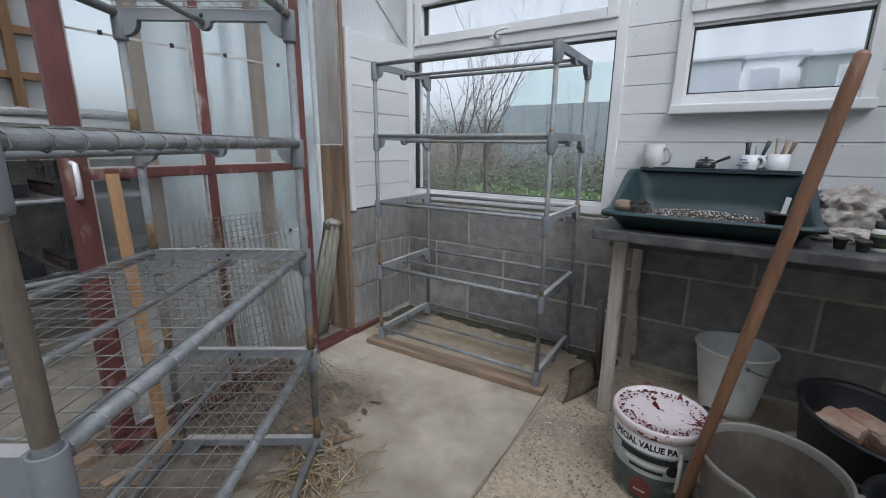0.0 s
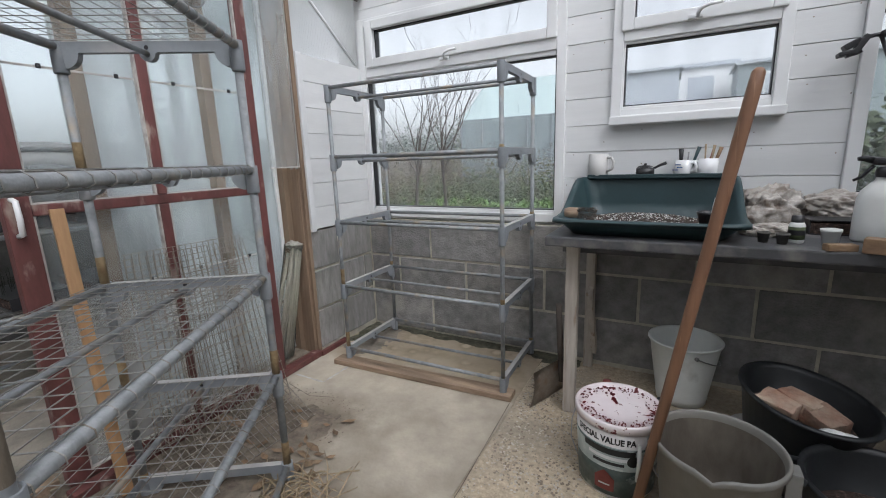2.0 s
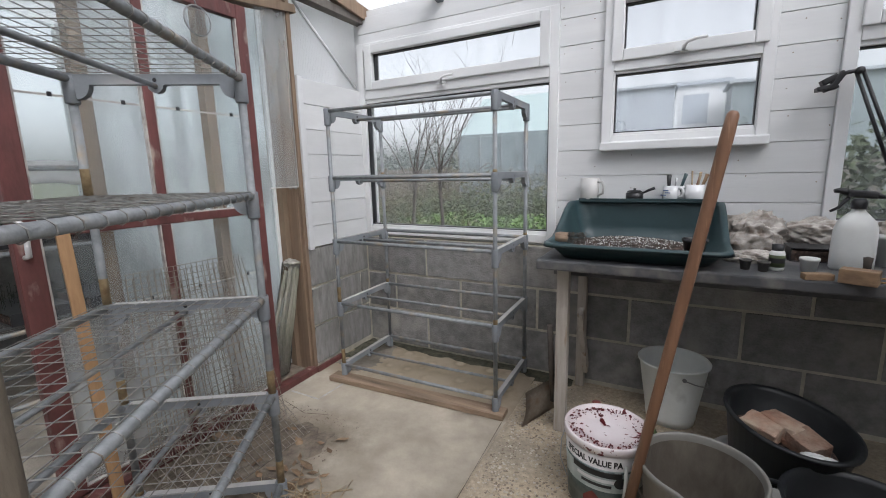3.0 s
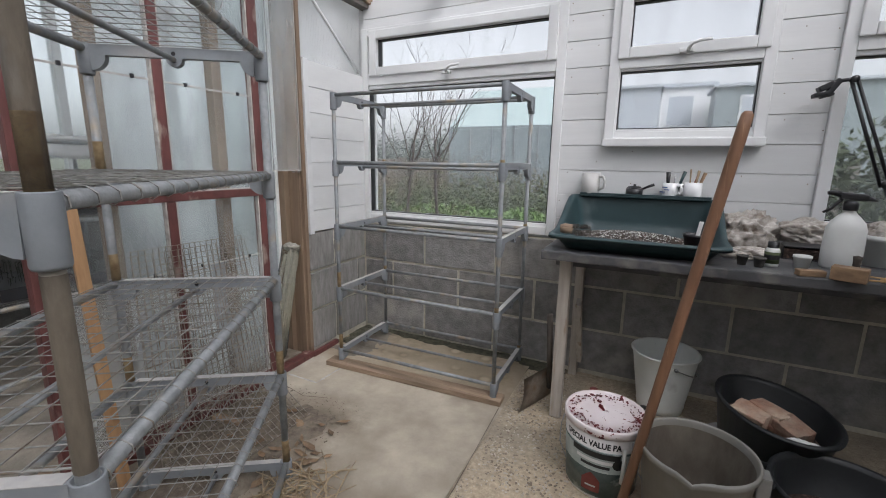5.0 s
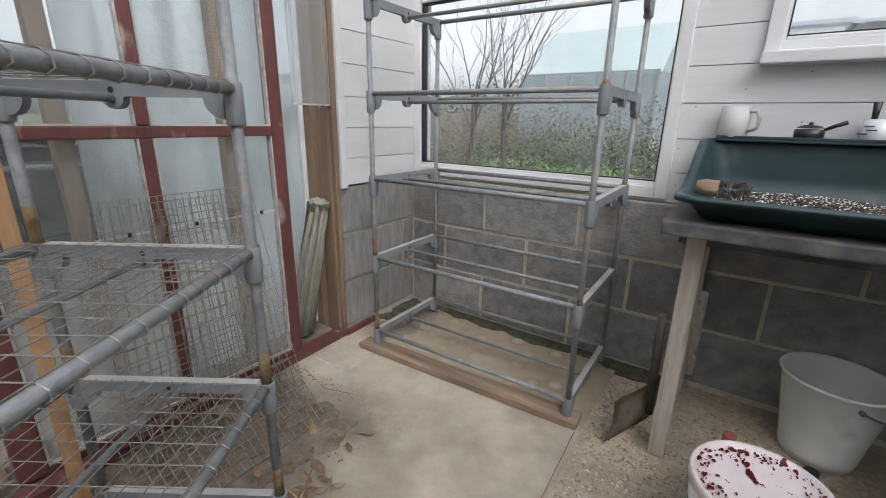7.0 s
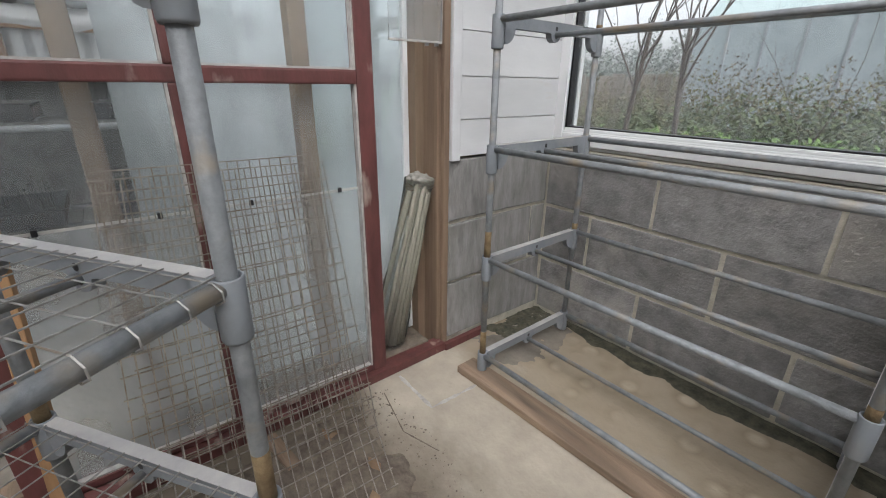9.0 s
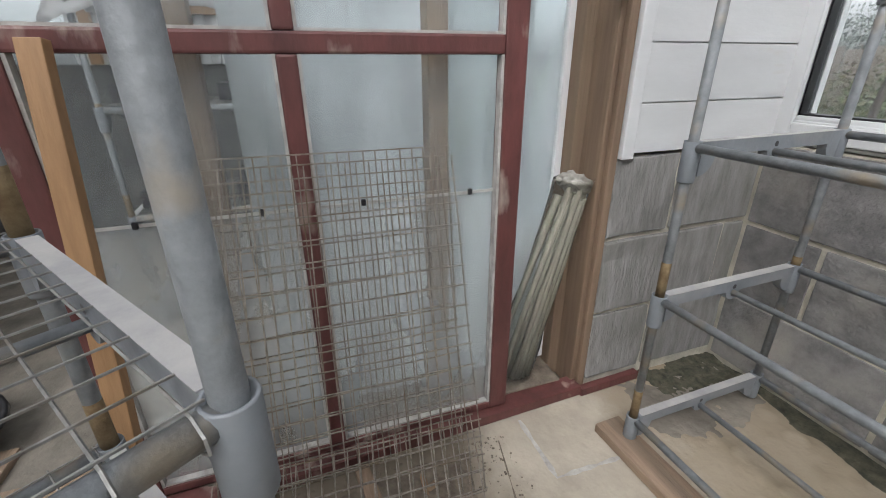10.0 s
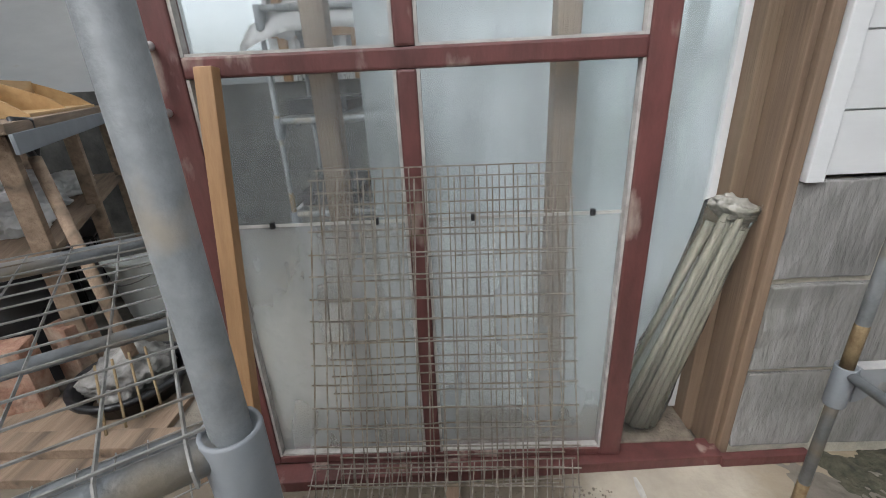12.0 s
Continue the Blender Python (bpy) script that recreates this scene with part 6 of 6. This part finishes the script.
def leafy(name, label, cx, cy, rx, ry, h, count, material, seed, size=0.035):
    """Low planting: many small leaves in an uneven mass."""
    rd, bm = random.Random(seed), bmesh.new()
    for k in range(count):
        a, q = rd.uniform(0, 6.283), math.sqrt(rd.random())
        x, y = cx + rx * q * math.cos(a), cy + ry * q * math.sin(a)
        top = h * (1 - 0.7 * q * q) * (0.65 + 0.7 * noise.noise((x * 1.7, y * 1.7, seed)) ** 2 + 0.3 * noise.noise((x * 5, y * 5, seed)))
        z = -0.14 + max(0.03, top) * rd.random() ** 0.5
        u = Vector((rd.uniform(-1, 1), rd.uniform(-1, 1), rd.uniform(-0.3, 1))).normalized()
        w = u.cross(Vector((rd.uniform(-1, 1), rd.uniform(-1, 1), rd.uniform(-1, 1)))).normalized()
        s = size * rd.uniform(0.5, 1.3)
        p = Vector((x, y, z))
        bm.faces.new([bm.verts.new(p + e) for e in (u * -s, w * s * 0.45, u * s, w * -s * 0.45)])
    return solid(name, bm, material, label, "plants", "stuff")


leafy("green_plants", "low green winter plants in the garden", -2.2, 6.6, 3.6, 1.2, 1.35, 14000, M_GREEN, 4, 0.03)
leafy("yellow_plants", "yellowing straggly plants outside the window", -3.2, 5.0, 2.2, 0.7, 1.2, 7500, M_YELLOWLEAF, 8, 0.024)
leafy("green_plants", "low green weeds outside the window", -2.0, 4.1, 1.8, 0.5, 0.75, 5500, M_DEADLEAF, 12, 0.018)
# the haze that pales this far hedge sits in its leaf colour
leafy("hedge_line", "grey-green hedge beyond the fence, distance haze painted in", -6.5, 15.5, 9.5, 1.2, 3.6, 36000, M_HAZEGREEN, 51, 0.065)
leafy("thicket", "tangled yellow and green winter growth in the garden", -2.8, 7.9, 3.6, 0.7, 1.75, 15000, M_YELLOWLEAF, 81, 0.026)
leafy("thicket", "tangled brown dead growth in the garden", -3.4, 8.2, 4.2, 0.6, 1.95, 14000, M_DEADLEAF, 82, 0.024)
leafy("green_plants", "bright green growth on the garden bank", -2.4, 7.0, 2.6, 0.5, 1.35, 9000, M_GREEN, 83, 0.024)
leafy("green_plants", "dark evergreen hedge beyond the side window", 3.6, 5.2, 2.7, 0.8, 3.6, 17000, M_GREEN, 17, 0.05)
leafy("brown_plants", "dead brown bracken in the garden", -0.4, 5.2, 1.6, 0.7, 0.8, 5200, M_DEADLEAF, 23, 0.022)
leafy("green_plants", "green shrubs beyond the greenhouse glass", -4.2, 3.6, 1.3, 0.9, 1.2, 3600, M_GREEN, 29, 0.05)
for k in range(48):
    bm = bmesh.new()
    xbox(bm, pose(-16 + 0.42 * k, 12.6, 0.55 + 0.04 * math.sin(k * 2.3)), 0.38, 0.03, 1.4, 0.004)
    if k == 0:
        fence = thing("garden_fence", "weathered grey board fence across the garden", "fence")
    part("board", bm, M_FENCE, fence)
bed = thing("raised_bed", "weathered timber raised bed with green plants in the garden", "raised bed")
for k, (x0, x1, y0, y1) in enumerate(((-3.3, -1.0, 4.98, 5.02), (-3.3, -1.0, 6.0, 6.04), (-3.34, -3.3, 4.98, 6.04), (-1.0, -0.96, 4.98, 6.04))):
    part("side_board", single(box, x0, x1, y0, y1, -0.14, 0.42, 0.004), M_FENCE, bed)
part("bed_soil", single(box, -3.3, -1.0, 5.02, 6.0, -0.14, 0.36), M_SOIL, bed)
rd = random.Random(77)
bm = bmesh.new()
for k in range(2600):
    x, y = rd.uniform(-3.2, -1.1), rd.uniform(5.05, 5.95)
    p = Vector((x, y, 0.37 + rd.random() ** 2 * (0.16 + 0.12 * noise.noise((x * 3, y * 3, 0)))))
    u = Vector((rd.uniform(-1, 1), rd.uniform(-1, 1), rd.uniform(0, 1))).normalized() * rd.uniform(0.02, 0.045)
    w = u.cross(Vector((rd.uniform(-1, 1), rd.uniform(-1, 1), 1))).normalized() * 0.014
    bm.faces.new([bm.verts.new(p + e) for e in (-u, w, u, -w)])
tagged(part("greens", bm, mat("bright_leaf", (0.11, 0.2, 0.04), (0.07, 0.13, 0.03), 0.6, 10), bed, "bright green leafy crop"), kind="stuff")
tun = thing("greenhouse", "pale teal glass greenhouse standing in the garden", "greenhouse", pose(-3.4, 9.2, -0.14))
part("glazing_front", single(box, -0.85, 1.7, -0.02, 0.02, 0.5, 2.05), M_FOGGLASS, tun, "misted grey-blue glazing")
bm = bmesh.new()
xbox(bm, pose(0.425, 0.75, 2.5, 34), 2.6, 1.85, 0.03)
part("roof", bm, M_TEAL, tun, "pale teal glazed roof")
part("base", single(box, -0.85, 1.7, -0.03, 0.03, 0.0, 0.5), M_FOGGLASS, tun)
for k in range(6):
    part("glazing_bar", single(box, -0.85 + 0.5 * k, -0.82 + 0.5 * k, -0.04, -0.02, 0.0, 2.05), M_CLIP, tun)
part("end_wall", single(box, 1.66, 1.7, 0.03, 1.5, 0.0, 2.05), M_FOGGLASS, tun)
# shed walls and all roofs carry the distance haze in their grey
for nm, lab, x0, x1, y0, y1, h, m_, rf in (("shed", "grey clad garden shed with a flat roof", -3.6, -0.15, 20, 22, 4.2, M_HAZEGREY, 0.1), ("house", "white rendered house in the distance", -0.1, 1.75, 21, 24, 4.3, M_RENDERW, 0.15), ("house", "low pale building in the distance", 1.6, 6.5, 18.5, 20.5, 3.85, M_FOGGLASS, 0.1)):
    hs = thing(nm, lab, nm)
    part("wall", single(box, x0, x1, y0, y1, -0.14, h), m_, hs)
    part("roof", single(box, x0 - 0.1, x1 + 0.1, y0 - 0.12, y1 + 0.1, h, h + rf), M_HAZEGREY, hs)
    for k in range(1 if nm == "house" else 0):
        xw = x0 + (x1 - x0) * (0.38 if x0 < 1 else 0.25)
        w_ = part("garage_door", single(box, xw - 0.5, xw + 0.5, y0 - 0.03, y0 + 0.02, h - 1.5, h - 0.3), M_PVC, hs)
        part("door_panel", single(box, xw - 0.45, xw + 0.45, y0 - 0.036, y0 - 0.03, h - 1.5, h - 0.35), M_HAZEGREY, w_, "pale grey garage door panel")
# far hedge and shrub, paled for haze through their leaf colour
leafy("bare_hedge", "brown hedge tops beyond the small window, distance haze painted in", -1.5, 14.5, 2.2, 0.6, 3.05, 2600, M_HAZEGREEN, 63, 0.05)
leafy("bare_hedge", "shrub in front of the distant house, haze painted in", 1.75, 14.5, 0.5, 0.4, 3.5, 900, M_HAZEGREEN, 64, 0.05)
bm = bmesh.new()
lathe(bm, [(0.0001, 0), (0.3, 0), (0.33, 0.9), (0.34, 0.95), (0.0001, 0.97)], 20, (0.55, 12.0, -0.14))
lathe(bm, [(0.0001, 0.97), (0.2, 0.98), (0.0001, 1.05)], 20, (0.55, 12.0, -0.14))
solid("water_butt", bm, M_BLUE, "blue plastic water butt in the garden", "water butt")
for x in (-1.3, -0.55):
    bm = bmesh.new()
    xbox(bm, pose(x, 4.6, 0.42, 0, 3, 4), 0.5, 0.4, 0.04, 0.005)
    xbox(bm, pose(x, 4.6, 0.14), 0.4, 0.32, 0.55, 0.01)
    solid("cold_frame", bm, M_RENDERW, "pale topped cold frame box in the garden", "cold frame")
